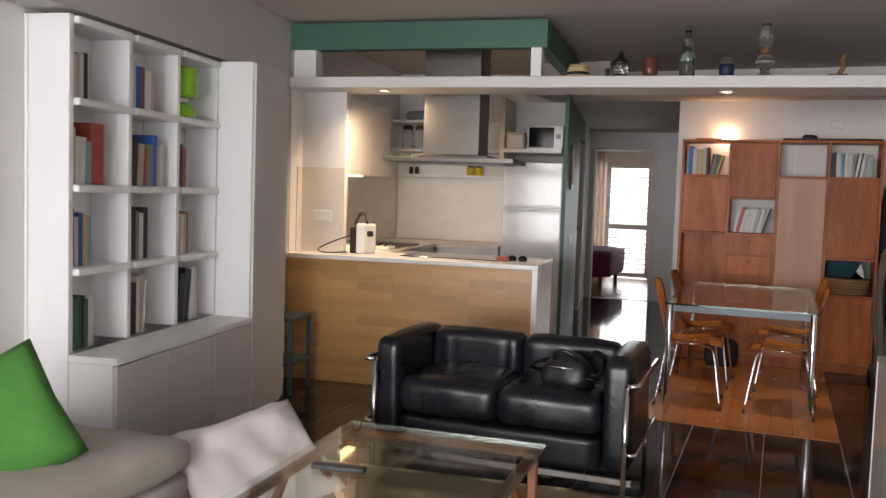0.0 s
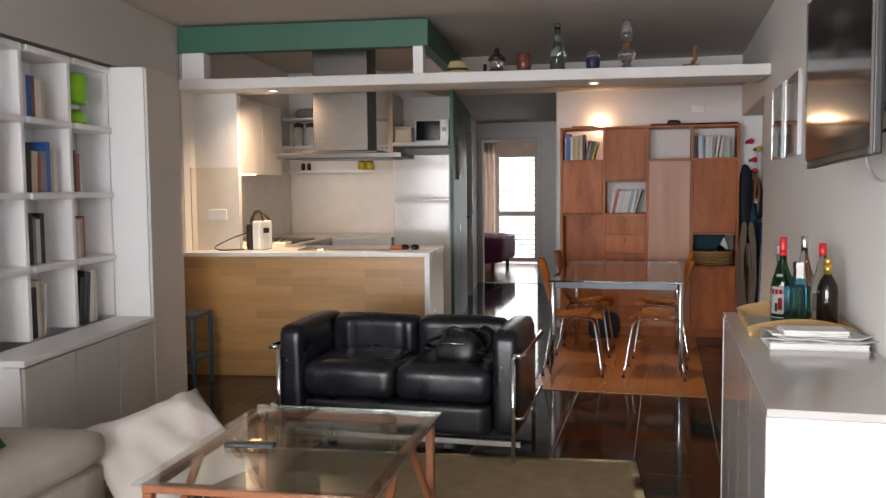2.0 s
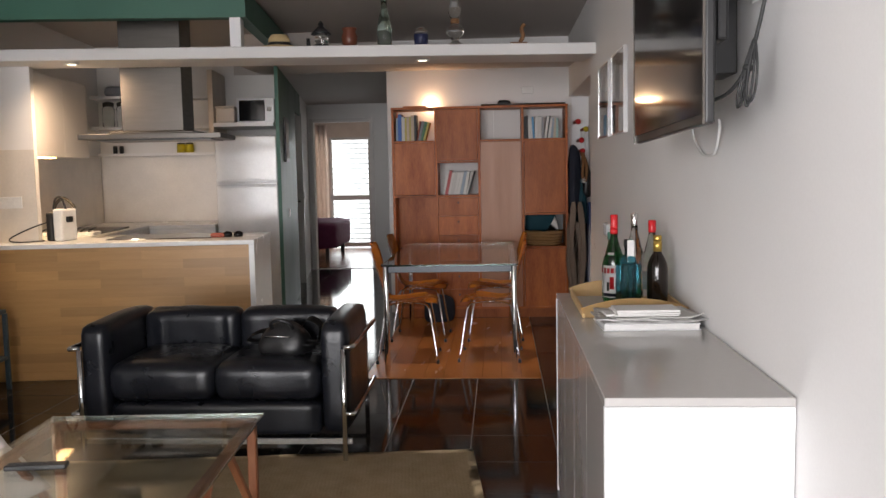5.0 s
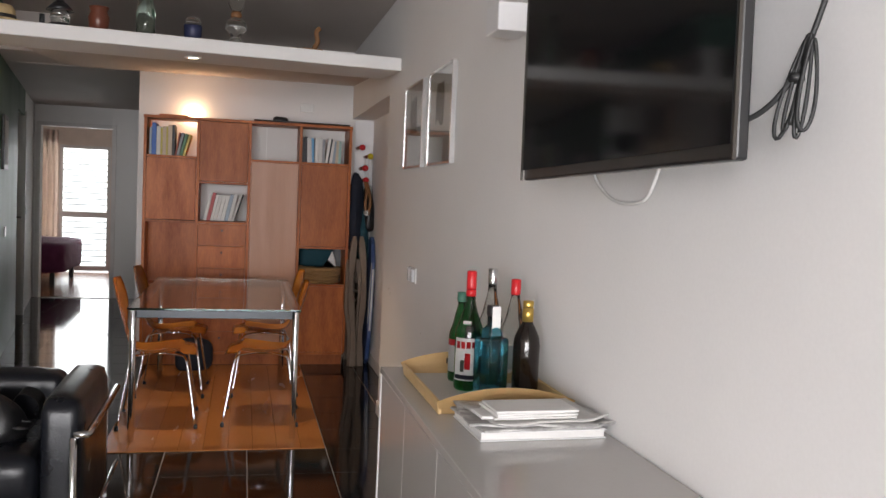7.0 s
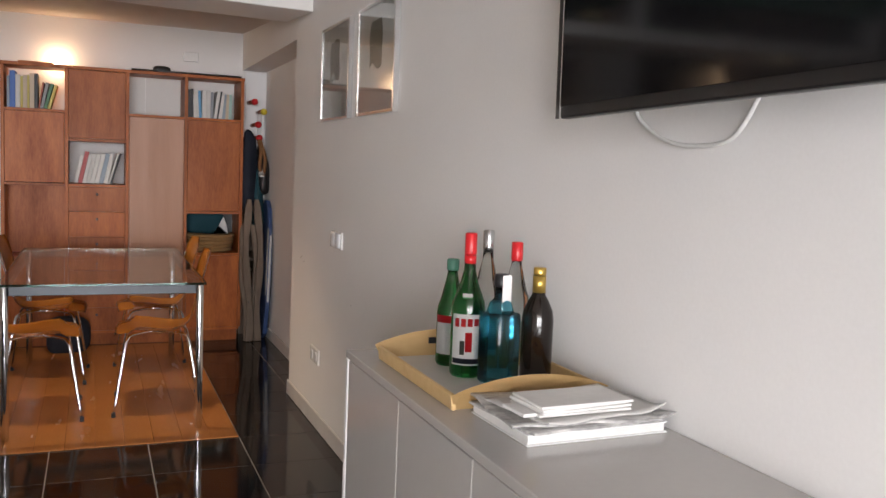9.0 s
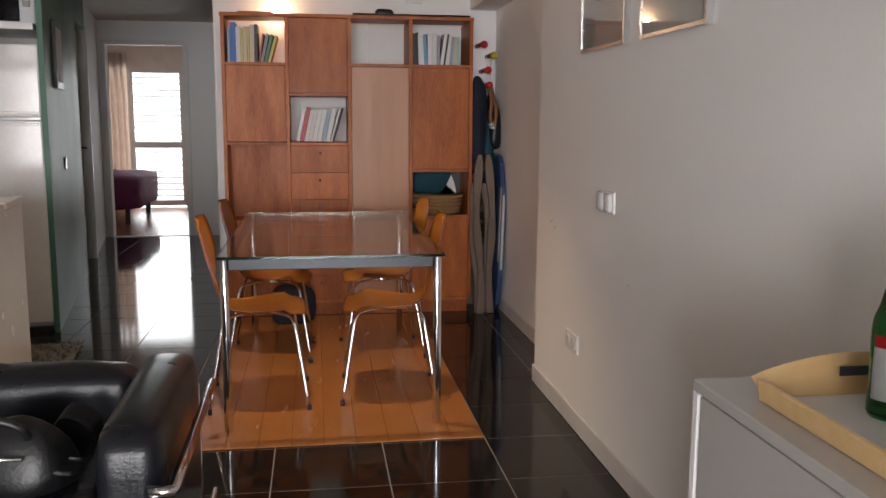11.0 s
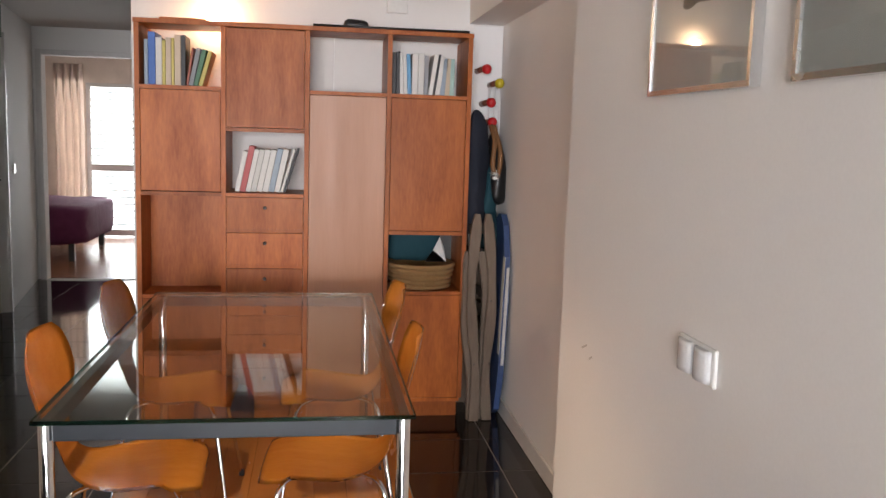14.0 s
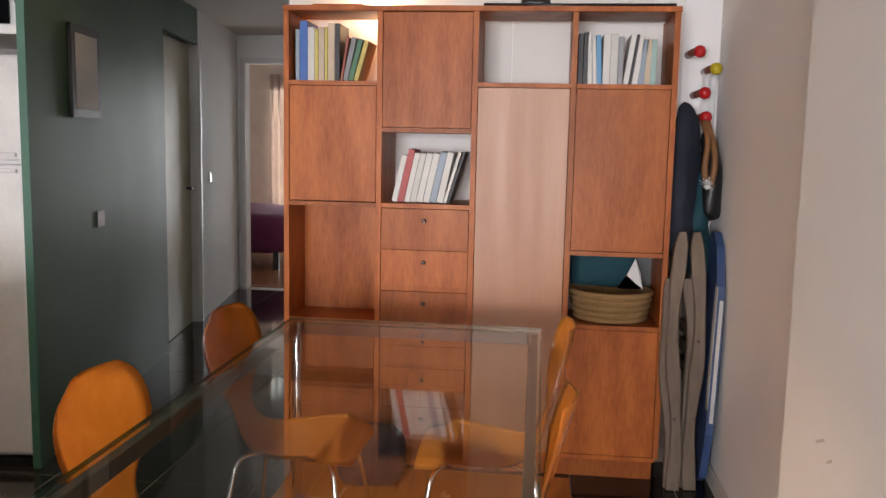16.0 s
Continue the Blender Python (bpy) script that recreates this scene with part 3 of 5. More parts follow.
rows = {
    (0, 3): [(0.03, 0.20, K, 0), (0.025, 0.2, W, 0), (0.02, 0.21, CR, 0), (0.03, 0.21, W, 0), (0.03, 0.215, K, 0)],
    (0, 2): [(0.05, 0.26, CR, 0), (0.035, 0.22, W, 0), (0.03, 0.22, W, -4), (0.05, 0.2, PB, 0), (0.045, 0.29, RD, 0), (0.05, 0.29, RD, 0)],
    (0, 1): [(0.04, 0.27, RD, 0), (0.03, 0.23, W, 0), (0.035, 0.25, BL, 0), (0.03, 0.24, YL, 0), (0.03, 0.23, PB, 0)],
    (0, 0): [(0.03, 0.26, K, 0), (0.03, 0.24, GN, 0), (0.03, 0.25, GN, 0), (0.03, 0.25, K, 0), (0.03, 0.23, GN, 0), (0.04, 0.24, W, 0)],
    (1, 3): [(0.03, 0.24, W, 0), (0.05, 0.22, BL, 0), (0.03, 0.22, RD, 0), (0.06, 0.21, W, 0), (0.03, 0.2, CR, 0)],
    (1, 2): [(0.05, 0.25, K, 0), (0.05, 0.22, CR, -4), (0.03, 0.2, RD, -4), (0.06, 0.22, GR, 0), (0.04, 0.27, BL, 0), (0.03, 0.22, CR, 0), (0.04, 0.23, W, 0)],
    (1, 1): [(0.04, 0.27, K, 0), (0.03, 0.25, GR, 0), (0.04, 0.24, W, 0), (0.04, 0.27, K, 0)],
    (1, 0): [(0.05, 0.27, K, 0), (0.03, 0.3, W, 0), (0.03, 0.31, CR, 0), (0.02, 0.28, W, -5)],
    (2, 2): [(0.04, 0.24, K, 0), (0.04, 0.22, RD, 0), (0.03, 0.18, W, 0)],
    (2, 1): [(0.03, 0.23, CR, 0), (0.03, 0.22, W, 0), (0.03, 0.23, CR, 0), (0.02, 0.24, RD, 0)],
    (2, 0): [(0.04, 0.28, K, -8), (0.04, 0.31, K, -8), (0.03, 0.3, K, -8), (0.05, 0.31, W, -5), (0.04, 0.3, CR, 0)],
}
for (c, r), spec in rows.items():
    z = LOWZ + 0.001 if r == 0 else ROWS_Z[r - 1] + 0.0365
    y0 = (0.05 if c == 0 else ys[c] + 0.05) + (0.04 if c else 0)
    book_row(y0, ys[c + 1] - 0.02, z, -0.285, spec, BOOK, "books in the white bookcase")
# lime lamp on the top shelf
lamp = thing("table_lamp", "lime green plastic lamp with white band on a shelf", "lamp", BOOK @ pose(-0.345, 1.10, ROWS_Z[2] + 0.0375))
part("base", lathe(bmesh.new(), [(0.09, 0), (0.10, 0.02), (0.092, 0.06), (0.06, 0.085)], 28), M_LIME, lamp)
part("band", lathe(bmesh.new(), [(0.055, 0.086), (0.06, 0.10), (0.055, 0.114)], 28), M_WHITE, lamp, "white band")
part("shade", lathe(bmesh.new(), [(0.095, 0.115), (0.108, 0.13), (0.108, 0.27), (0.09, 0.285), (0.04, 0.29)], 28), M_LIME, lamp)


# ---- kitchen ----
isl = thing("kitchen_counter", "oak-faced kitchen peninsula with white worktop and end", "counter", KIT)
part("front_panel", box(-0.40, 1.815, 0.0, 0.028, 0.002, 0.893), M_OAK, isl, "warm oak stave front")
part("worktop", box(0.003, 1.855, -0.006, 0.78, 0.894, 0.925, 0.003), M_COUNTER, isl, "white worktop")
part("worktop_end", box(-0.40, 0.002, -0.006, 0.028, 0.894, 0.925), M_COUNTER, isl, "white worktop edge")
part("end_panel", box(1.816, 1.852, -0.004, 0.76, 0.002, 0.893), M_COUNTER, isl, "white end panel")
part("body", box(0.003, 1.814, 0.03, 0.74, 0.002, 0.892), M_WHITE, isl)
hob = thing("hob", "flat black glass hob set in the worktop", "hob", KIT)
part("plate", box(0.80, 1.52, 0.22, 0.70, 0.9256, 0.931, 0.002), M_BLACKGLASS, hob)
run = thing("kitchen_base_unit", "white base units with pale worktop along the side wall", "cabinet", KIT)
part("body", box(0.003, 0.58, 0.79, 2.60, 0.002, 0.885), M_WHITE, run)
part("worktop", box(0.003, 0.60, 0.785, 2.62, 0.886, 0.922, 0.003), M_COUNTER, run)
part("sink_rim", box(0.10, 0.52, 1.0, 1.7, 0.9225, 0.935, 0.004), M_STEEL, run, "steel sink rim")
back = thing("kitchen_back_unit", "white base units below the white back panel", "cabinet", KIT)
part("body", box(0.605, 1.19, 2.0, 2.60, 0.002, 0.885), M_WHITE, back)
part("worktop", box(0.605, 1.195, 1.98, 2.64, 0.886, 0.922, 0.003), M_COUNTER, back)
structure("trim_backsplash", box(0.02, 1.20, 2.63, 2.648, 0.926, 1.555), M_SPLASH, "glossy white back panel", KIT, "panel")
structure("trim_backsplash_line", box(1.197, 1.207, 2.60, 2.648, 0.93, 1.70), M_FRAME_DARK, "dark joint beside the refrigerator", KIT, "trim")
structure("trim_wall_tiles", box(0.001, 0.008, 0.145, 2.62, 0.924, 1.56), M_WALLTILE, "cream tiled kitchen side wall", KIT, "tiles")
structure("wall_kitchen_pier", box(0.001, 0.345, 0.24, 0.297, 0.926, 2.122), M_WALL_WARM, "white painted end panel beside the wall cabinet", KIT)
structure("trim_pier_tiles", box(0.002, 0.346, 0.232, 0.239, 0.926, 1.56), M_WALLTILE, "cream tiled end panel", KIT, "tiles")
upper = thing("upper_cabinet", "greige wall cabinet with lit strip beneath", "cabinet", KIT)
part("body", box(0.010, 0.325, 0.30, 1.32, 1.52, 2.10), M_GREIGE, upper)
for i in range(2):
    part("door", box(0.327, 0.345, 0.302 + 0.51 * i, 0.808 + 0.51 * i, 1.515, 2.10, 0.002), M_GREIGE, upper)
part("light_strip", box(0.22, 0.30, 0.33, 0.75, 1.508, 1.518), M_LED, upper, "glowing warm light strip")
for z, nm in ((1.555, "a few spice jars"), (1.80, "glass jars"), (2.08, "a folded cloth")):
    structure("trim_kitchen_shelf", box(0.02, 1.19, 2.36 if z > 1.6 else 2.52, 2.646, z, z + 0.025), M_WHITE, "white kitchen wall shelf with " + nm, KIT, "shelf")
jar0 = thing("storage_jar", "tall clear glass storage jar with steel lid", "jar", KIT @ pose(0.15, 2.47, 1.8255), "jars on the kitchen shelf")
part("jar", lathe(bmesh.new(), [(0.05, 0), (0.056, 0.01), (0.056, 0.17), (0.045, 0.19)], 20), M_CLEAR, jar0)
part("lid", lathe(bmesh.new(), [(0.048, 0.191), (0.05, 0.2), (0.05, 0.225), (0.02, 0.235)], 20), M_STEEL, jar0, "steel lid")
for u in (0.28, 0.45):
    copy_thing(jar0, KIT @ pose(u, 2.47, 1.8255))
solid("folded_cloth", soft_box(0.24, 0.18, 0.09, 0.04, 6, 0.01, 3, 0.01), book_mat(GR), "crumpled grey cloth on the top kitchen shelf", "cloth", KIT @ pose(0.25, 2.5, 2.1055))
for u, hgt, rad, mt, nm, lab in ((0.16, 0.07, 0.02, M_BLACK, "pepper_mill", "small dark pepper pot on the spice shelf"), (0.22, 0.07, 0.02, M_BLACK, "pepper_mill", "small dark pepper pot on the spice shelf"), (0.78, 0.09, 0.04, M_YELLOW, "tin", "yellow tin on the spice shelf"), (0.86, 0.09, 0.04, M_YELLOW, "tin", "yellow tin on the spice shelf")):
    t = thing(nm, lab, "jar", KIT @ pose(u, 2.58, 1.5805))
    part("body", lathe(bmesh.new(), [(rad, 0), (rad, hgt * 0.85), (rad * 0.9, hgt * 0.87)], 16), mt, t)
    part("lid", lathe(bmesh.new(), [(rad * 0.92, hgt * 0.875), (rad * 0.92, hgt), (rad * 0.4, hgt + 0.004)], 16), M_STEEL, t, "steel lid")

hood = thing("cooker_hood", "brushed steel chimney cooker hood above the hob", "cooker hood", KIT)
bm = box(0.62, 1.60, 0.30, 0.88, 1.625, 1.66, 0.002)
add_box(bm, 0.80, 1.40, 0.40, 0.84, 1.661, 1.684, 0.008)
part("canopy", bm, M_STEEL, hood)
part("chimney", box(0.88, 1.31, 0.46, 0.80, 1.686, CEIL - 0.013, 0.002), M_STEEL, hood)
part("filter", box(0.70, 1.52, 0.36, 0.82, 1.618, 1.6245), M_FRAME_DARK, hood)

fr = thing("refrigerator", "white fridge-freezer with two doors", "refrigerator", KIT)
part("body", box(1.225, 1.755, 2.0, 2.60, 0.03, 1.70, 0.004), M_FRIDGE, fr)
part("door", box(1.225, 1.77, 1.94, 1.996, 0.06, 1.27, 0.012, seg=2), M_FRIDGE, fr)
part("freezer_door", box(1.225, 1.77, 1.94, 1.996, 1.285, 1.705, 0.012, seg=2), M_FRIDGE, fr)
for z in (1.235, 1.30):
    part("handle", box(1.26, 1.75, 1.925, 1.9395, z, z + 0.018, 0.004), M_FRIDGE, fr)
part("plinth", box(1.24, 1.75, 1.97, 2.58, 0.001, 0.029), M_BLACK, fr, "black plinth")
structure("trim_fridge_shelf", box(1.21, 1.74, 2.0, 2.645, 1.79, 1.825), M_WHITE, "white shelf above the refrigerator", KIT, "shelf")
structure("trim_cabinet_side", box(1.16, 1.205, 2.05, 2.645, 1.70, 2.3), M_CREAM, "pale wooden side panel above the back run", KIT, "panel")
mw = thing("microwave_oven", "white microwave oven with dark glass door", "microwave", KIT)
part("body", box(1.40, 1.735, 2.14, 2.44, 1.826, 2.05, 0.006), M_FRIDGE, mw)
part("door", box(1.42, 1.65, 2.125, 2.139, 1.845, 2.03, 0.003), M_BLACKGLASS, mw, "black glass door")
part("dial", box(1.67, 1.71, 2.13, 2.139, 1.93, 1.97, 0.003), M_STEEL, mw)
bb = thing("bread_bin", "cream bread bin on the shelf above the refrigerator", "bread bin", KIT)
part("body", box(1.225, 1.39, 2.04, 2.30, 1.826, 1.96, 0.012, seg=2), M_CREAM, bb)
part("lid", box(1.222, 1.393, 2.036, 2.304, 1.961, 1.975, 0.004), M_CREAM, bb)
cm = thing("coffee_machine", "small cream and black capsule coffee machine", "coffee machine", KIT @ pose(0.46, 0.30, 0.9255, 0, 0, -20))
part("tank", box(-0.06, -0.005, -0.06, 0.08, 0.0, 0.20, 0.012, seg=2), M_BLACK, cm, "dark water tank")
part("body", box(0.0, 0.075, -0.06, 0.10, 0.0, 0.225, 0.015, seg=2), M_COUNTER, cm)
part("spout", box(0.076, 0.10, -0.02, 0.03, 0.13, 0.17, 0.004), M_BLACK, cm)
part("lever", tube(bmesh.new(), smooth_path([(-0.045, 0.0, 0.20), (-0.02, 0.0, 0.29), (0.03, 0, 0.30), (0.065, 0.0, 0.22)]), 0.007), M_BLACK, cm)
solid("coffee_cable", tube(bmesh.new(), smooth_path([(0.40, 0.28, 1.06), (0.30, 0.20, 1.02), (0.18, 0.16, 0.955), (0.24, 0.14, 0.932), (0.38, 0.24, 0.932)]), 0.005), M_CABLE, "thin black power cable curling on the worktop", "cable", KIT)
tap = thing("tap", "curved steel kitchen tap", "tap", KIT)
part("spout", tube(bmesh.new(), smooth_path([(0.09, 1.2, 0.936), (0.09, 1.2, 1.12), (0.16, 1.2, 1.2), (0.24, 1.2, 1.14), (0.25, 1.2, 1.08)]), 0.012), M_STEEL, tap)
part("base", lathe(bmesh.new(), [(0.025, 0.9355), (0.025, 0.955), (0.014, 0.965)], 16, (0.09, 1.2, 0)), M_STEEL, tap)
dish = thing("dish_rack", "low steel dish rack beside the sink", "dish rack", KIT)
for k in range(7):
    part("rail", tube(bmesh.new(), [(0.12 + k * 0.06, 0.82, 0.955), (0.12 + k * 0.06, 0.98, 0.975)], 0.006), M_STEEL, dish)
part("tray", box(0.09, 0.52, 0.80, 0.99, 0.9225, 0.948, 0.005), M_COUNTER, dish)
glasses_case = thing("sunglasses", "dark sunglasses lying on the worktop", "glasses", KIT @ pose(1.66, 0.28, 0.9255))
for x in (-0.035, 0.04):
    part("lens", lathe(bmesh.new(), [(0.03, 0.003), (0.034, 0.02), (0.026, 0.036), (0.008, 0.043)], 14, (x, 0, 0)), M_BLACKGLASS, glasses_case)
part("frame", box(-0.15, -0.05, -0.03, 0.05, 0.001, 0.03, 0.008), book_mat(RD), glasses_case, "dark red case")
sock = thing("wall_socket", "cream socket plate on the tiled wall", "socket", KIT)
part("plate", box(0.10, 0.25, 0.222, 0.2315, 1.16, 1.24, 0.003), M_COUNTER, sock)

stool = thing("step_stool", "blue-grey metal step stool beside the counter", "stool", pose(0.22, 6.42, 0, 0, 0, 8))
part("top", box(-0.17, 0.19, -0.17, 0.17, 0.50, 0.525, 0.004), M_STOOL, stool)
part("step", box(-0.17, 0.19, -0.19, 0.17, 0.20, 0.222, 0.004), M_STOOL, stool)
for x, y in ((-0.16, -0.16), (0.18, -0.16), (-0.16, 0.16), (0.18, 0.16)):
    part("leg", box(x - 0.014, x + 0.014, y - 0.014, y + 0.014, 0.001, 0.499, 0.003), M_STOOL, stool)

krug = thing("kitchen_rug", "shaggy grey and white kitchen rug", "rug", pose(1.52, 8.17, 0, 0, 0, 7))
bm = box(-0.36, 0.36, -0.42, 0.42, 0.001, 0.006)
part("backing", bm, M_SHAG, krug)
bm = bmesh.new()
rnd = random.Random(4)
for k in range(1500):
    x, y, a = rnd.uniform(-0.37, 0.37), rnd.uniform(-0.43, 0.43), rnd.uniform(0, 6.28)
    dx, dy, h = 0.02 * math.cos(a), 0.02 * math.sin(a), rnd.uniform(0.012, 0.03)
    v = [bm.verts.new(p) for p in ((x - dy * 0.3, y + dx * 0.3, 0.006), (x + dy * 0.3, y - dx * 0.3, 0.006), (x + dx, y + dy, h))]
    bm.faces.new(v)
tagged(part("shag", bm, M_SHAG, krug, "shaggy tufted top"), kind="stuff")

# ---- corridor ----
gd = thing("door_1", "cream door ajar in the green wall", "door", GREEN, kind="structure")
part("leaf", box(-0.105, -0.065, 2.0, 2.925, 0.005, 2.05), M_CREAMDOOR, gd)
bm = box(-0.03, 0.012, 2.94, 2.99, 0, 2.10)
part("door_frame", bm, M_SKIRT, gd)
part("door_handle", tube(bmesh.new(), [(-0.064, 2.80, 1.02), (-0.02, 2.80, 1.02), (-0.018, 2.72, 1.02)], 0.009), M_STEEL, gd)
gp = thing("framed_picture", "small dark-framed picture on the green wall", "picture", GREEN)
part("frame", box(0.001, 0.022, 0.42, 0.78, 1.47, 1.89, 0.003), M_BLACK, gp, "black frame")
part("print", box(0.0225, 0.024, 0.46, 0.74, 1.51, 1.85), M_PRINT, gp)
sw = thing("light_switch", "white light switch on the green wall", "switch", GREEN)
part("plate", box(0.001, 0.010, 0.745, 0.825, 0.94, 1.02, 0.003), M_COUNTER, sw)
sw2 = thing("light_switch", "white light switch on the corridor wall", "switch", GREEN)
part("plate", box(-0.003, 0.008, 3.25, 3.32, 1.04, 1.12, 0.003), M_COUNTER, sw2)
bed = thing("bed", "low bed with purple bedspread hanging over its edge", "bed", pose(0.0, 0.0, 0))
part("mattress", box(-0.6, 1.0, 14.45, 15.9, 0.18, 0.52, 0.06, seg=3), M_PURPLE, bed)
bm = soft_box(1.80, 1.50, 0.42, 0.08, 8, 0.02, 2, 0.03)
part("bedspread", bm, M_PURPLE, bed, "purple bedspread", pose(0.14, 15.17, 0.17))
for x, y in ((0.9, 14.5), (0.9, 15.8), (-0.5, 14.5), (-0.5, 15.8)):
    part("leg", box(x - 0.03, x + 0.03, y - 0.03, y + 0.03, 0.001, 0.2), M_BLACK, bed)
bm = bmesh.new()
cols = [(0.20 + k * 0.012, 16.50 + 0.025 * math.sin(k * 0.9)) for k in range(30)]
vs = [[bm.verts.new((x, y, z)) for x, y in cols] for z in (0.0, 2.2)]
for k in range(29):
    bm.faces.new((vs[0][k], vs[0][k + 1], vs[1][k + 1], vs[1][k])).smooth = True
bmesh.ops.solidify(bm, geom=bm.faces[:], thickness=0.004)
solid("curtain", bm, M_CURTAIN, "cream curtain hanging in folds beside the bedroom window", "curtain")

# ---- wooden wall unit ----
UX = [2.61, 3.003, 3.395, 3.79, 4.185]
UF = 9.18
unit = thing("wall_unit", "cherry wood wall unit with doors, drawers and open boxes", "wall unit")
TOPZ = 1.94
part("top", box(2.595, 4.20, UF - 0.004, BACK - 0.075, TOPZ - 0.022, TOPZ, 0.002), M_CHERRY, unit)
part("plinth", box(2.62, 4.175, UF + 0.03, BACK - 0.01, 0.001, 0.085), M_CHERRY, unit)
part("bottom", box(2.612, 4.183, UF, BACK - 0.006, 0.086, 0.104), M_CHERRY, unit)
for i, x in enumerate(UX):
    part("side_panel", box(x - 0.011, x + 0.011, UF - 0.002, BACK - 0.006, 0.105, TOPZ - 0.023), M_CHERRY, unit)
LAY = {0: [("door", 0.105, 0.62), ("niche", 0.64, 1.118), ("door", 1.14, 1.618), ("open", 1.64, 1.917)],
       1: [("drawer", 0.105, 0.27), ("drawer", 0.275, 0.44), ("drawer", 0.445, 0.605), ("drawer", 0.61, 0.77), ("drawer", 0.775, 0.945), ("drawer", 0.95, 1.118), ("open", 1.14, 1.43), ("door", 1.45, 1.915)],
       2: [("light", 0.105, 1.618), ("open", 1.64, 1.917)],
       3: [("door", 0.105, 0.64), ("teal", 0.66, 0.945), ("door", 0.965, 1.618), ("open", 1.64, 1.917)]}
for c, cells in LAY.items():
    a, b = UX[c] + 0.012, UX[c + 1] - 0.012
    for kind, z0, z1 in cells:
        if kind in ("door", "light", "drawer"):
            d = part("drawer" if kind == "drawer" else "door", box(a + 0.001, b - 0.001, UF, UF + 0.02, z0 + 0.001, z1 - 0.001, 0.0015), M_CHERRY_LIGHT if kind == "light" else M_CHERRY, unit, "paler wood door" if kind == "light" else "")
            if kind == "drawer":
                part("knob", lathe(bmesh.new(), [(0.004, 0), (0.009, 0.012), (0.004, 0.016)], 10), M_STEEL, d, "small steel knob", pose((a + b) / 2, UF - 0.0005, z1 - 0.05, 90, 0, 0))
        if z1 < 1.9:
            part("shelf", box(a, b, UF - 0.001, BACK - 0.006, z1 + 0.001, z1 + 0.019), M_CHERRY, unit)
        if kind in ("niche", "teal"):
            part("back_panel", box(a, b, BACK - 0.02 if kind == "teal" else UF + 0.24, BACK - 0.007 if kind == "teal" else UF + 0.25, z0, z1 - 0.001), M_CHERRY if kind == "niche" else M_BLACK, unit)
bm = box(3.40, 3.527, BACK - 0.004, BACK - 0.001, 1.60, 1.93)
add_box(bm, 3.531, 3.80, BACK - 0.006, BACK - 0.001, 1.60, 1.93)
structure("trim_wall_panel", bm, M_GREIGE, "pale grey panel on the wall behind the unit", category="panel")


def unit_books(x, z, spec, group):
    for th, h, c, ln in spec:
        solid("book", box(0, th - 0.001, 0, 0.17, 0, h, 0.0015), book_mat(c), "upright %s book in the wooden wall unit" % tone(c), "book", pose(x, UF + 0.05, z + 0.001 + max(0, math.sin(radians(ln)) * th), 0, ln, 0), group)
        x += th / max(0.5, math.cos(radians(ln)))


unit_books(2.635, 1.638, [(0.018, 0.21, PB, 0), (0.034, 0.245, BL, 0), (0.03, 0.22, W, 0), (0.016, 0.21, YL, 0), (0.026, 0.22, CR, 0), (0.014, 0.22, YL, 0), (0.03, 0.235, CR, 0), (0.022, 0.235, K, 0), (0.012, 0.18, RD, 9), (0.022, 0.18, GR, 12), (0.022, 0.175, GN, 14), (0.02, 0.17, YL, 16)], "books in the top left box")
unit_books(3.805, 1.638, [(0.022, 0.20, K, 0), (0.02, 0.205, K, 0), (0.02, 0.2, W, -3), (0.018, 0.19, W, -3), (0.02, 0.195, (0.12, 0.35, 0.6), -3), (0.03, 0.2, W, 0), (0.03, 0.2, W, 0), (0.022, 0.19, GR, 0), (0.022, 0.2, W, 8), (0.012, 0.2, K, 8), (0.024, 0.19, W, 8), (0.024, 0.18, PB, 5), (0.024, 0.18, CR, 2), (0.024, 0.18, (0.3, 0.45, 0.42), 0)], "books in the top box")
unit_books(3.05, 1.138, [(0.024, 0.20, W, 12), (0.028, 0.225, (0.5, 0.08, 0.08), 12), (0.024, 0.21, W, 12), (0.026, 0.21, W, 12), (0.028, 0.21, W, 12), (0.028, 0.21, W, 12), (0.028, 0.215, PB, 12), (0.028, 0.215, W, 12), (0.014, 0.22, W, 16), (0.012, 0.225, K, 17)], "books in the middle box")
basket = thing("basket", "flat round straw basket in an open box", "basket", pose(3.985, UF + 0.16, 0.6605))
part("bowl", lathe(bmesh.new(), [(0.13, 0), (0.155, 0.03), (0.165, 0.075), (0.17, 0.125), (0.155, 0.127), (0.14, 0.05)], 30), M_BASKET, basket)
for k in range(5):
    part("coil", tube(bmesh.new(), [((0.150 + 0.005 * k) * math.cos(a * math.pi / 14), (0.150 + 0.005 * k) * math.sin(a * math.pi / 14), 0.016 + 0.026 * k) for a in range(28)], 0.0125, 6, True), M_BASKET, basket)
solid("folded_blanket", soft_box(0.28, 0.10, 0.15, 0.03, 6, 0.01, 5, 0.01), M_TEAL, "dark teal cloth folded behind the basket", "cloth", pose(3.96, BACK - 0.085, 0.789))
bm = bmesh.new()
cl = [bm.verts.new(p) for p in ((0, 0, 0), (0.11, 0.0, 0), (0.10, 0.02, 0.07), (0.075, 0.01, 0.13), (0.04, 0.0, 0.06))]
bm.faces.new(cl)
bmesh.ops.solidify(bm, geom=bm.faces[:], thickness=0.012)
solid("folded_napkin", bm, M_PAPER, "white cloth corner sticking up behind the straw basket", "cloth", pose(4.01, BACK - 0.19, 0.789))
st = thing("wall_box", "small white ventilation box on the wall", "vent", pose(3.85, BACK - 0.0005, 2.10))
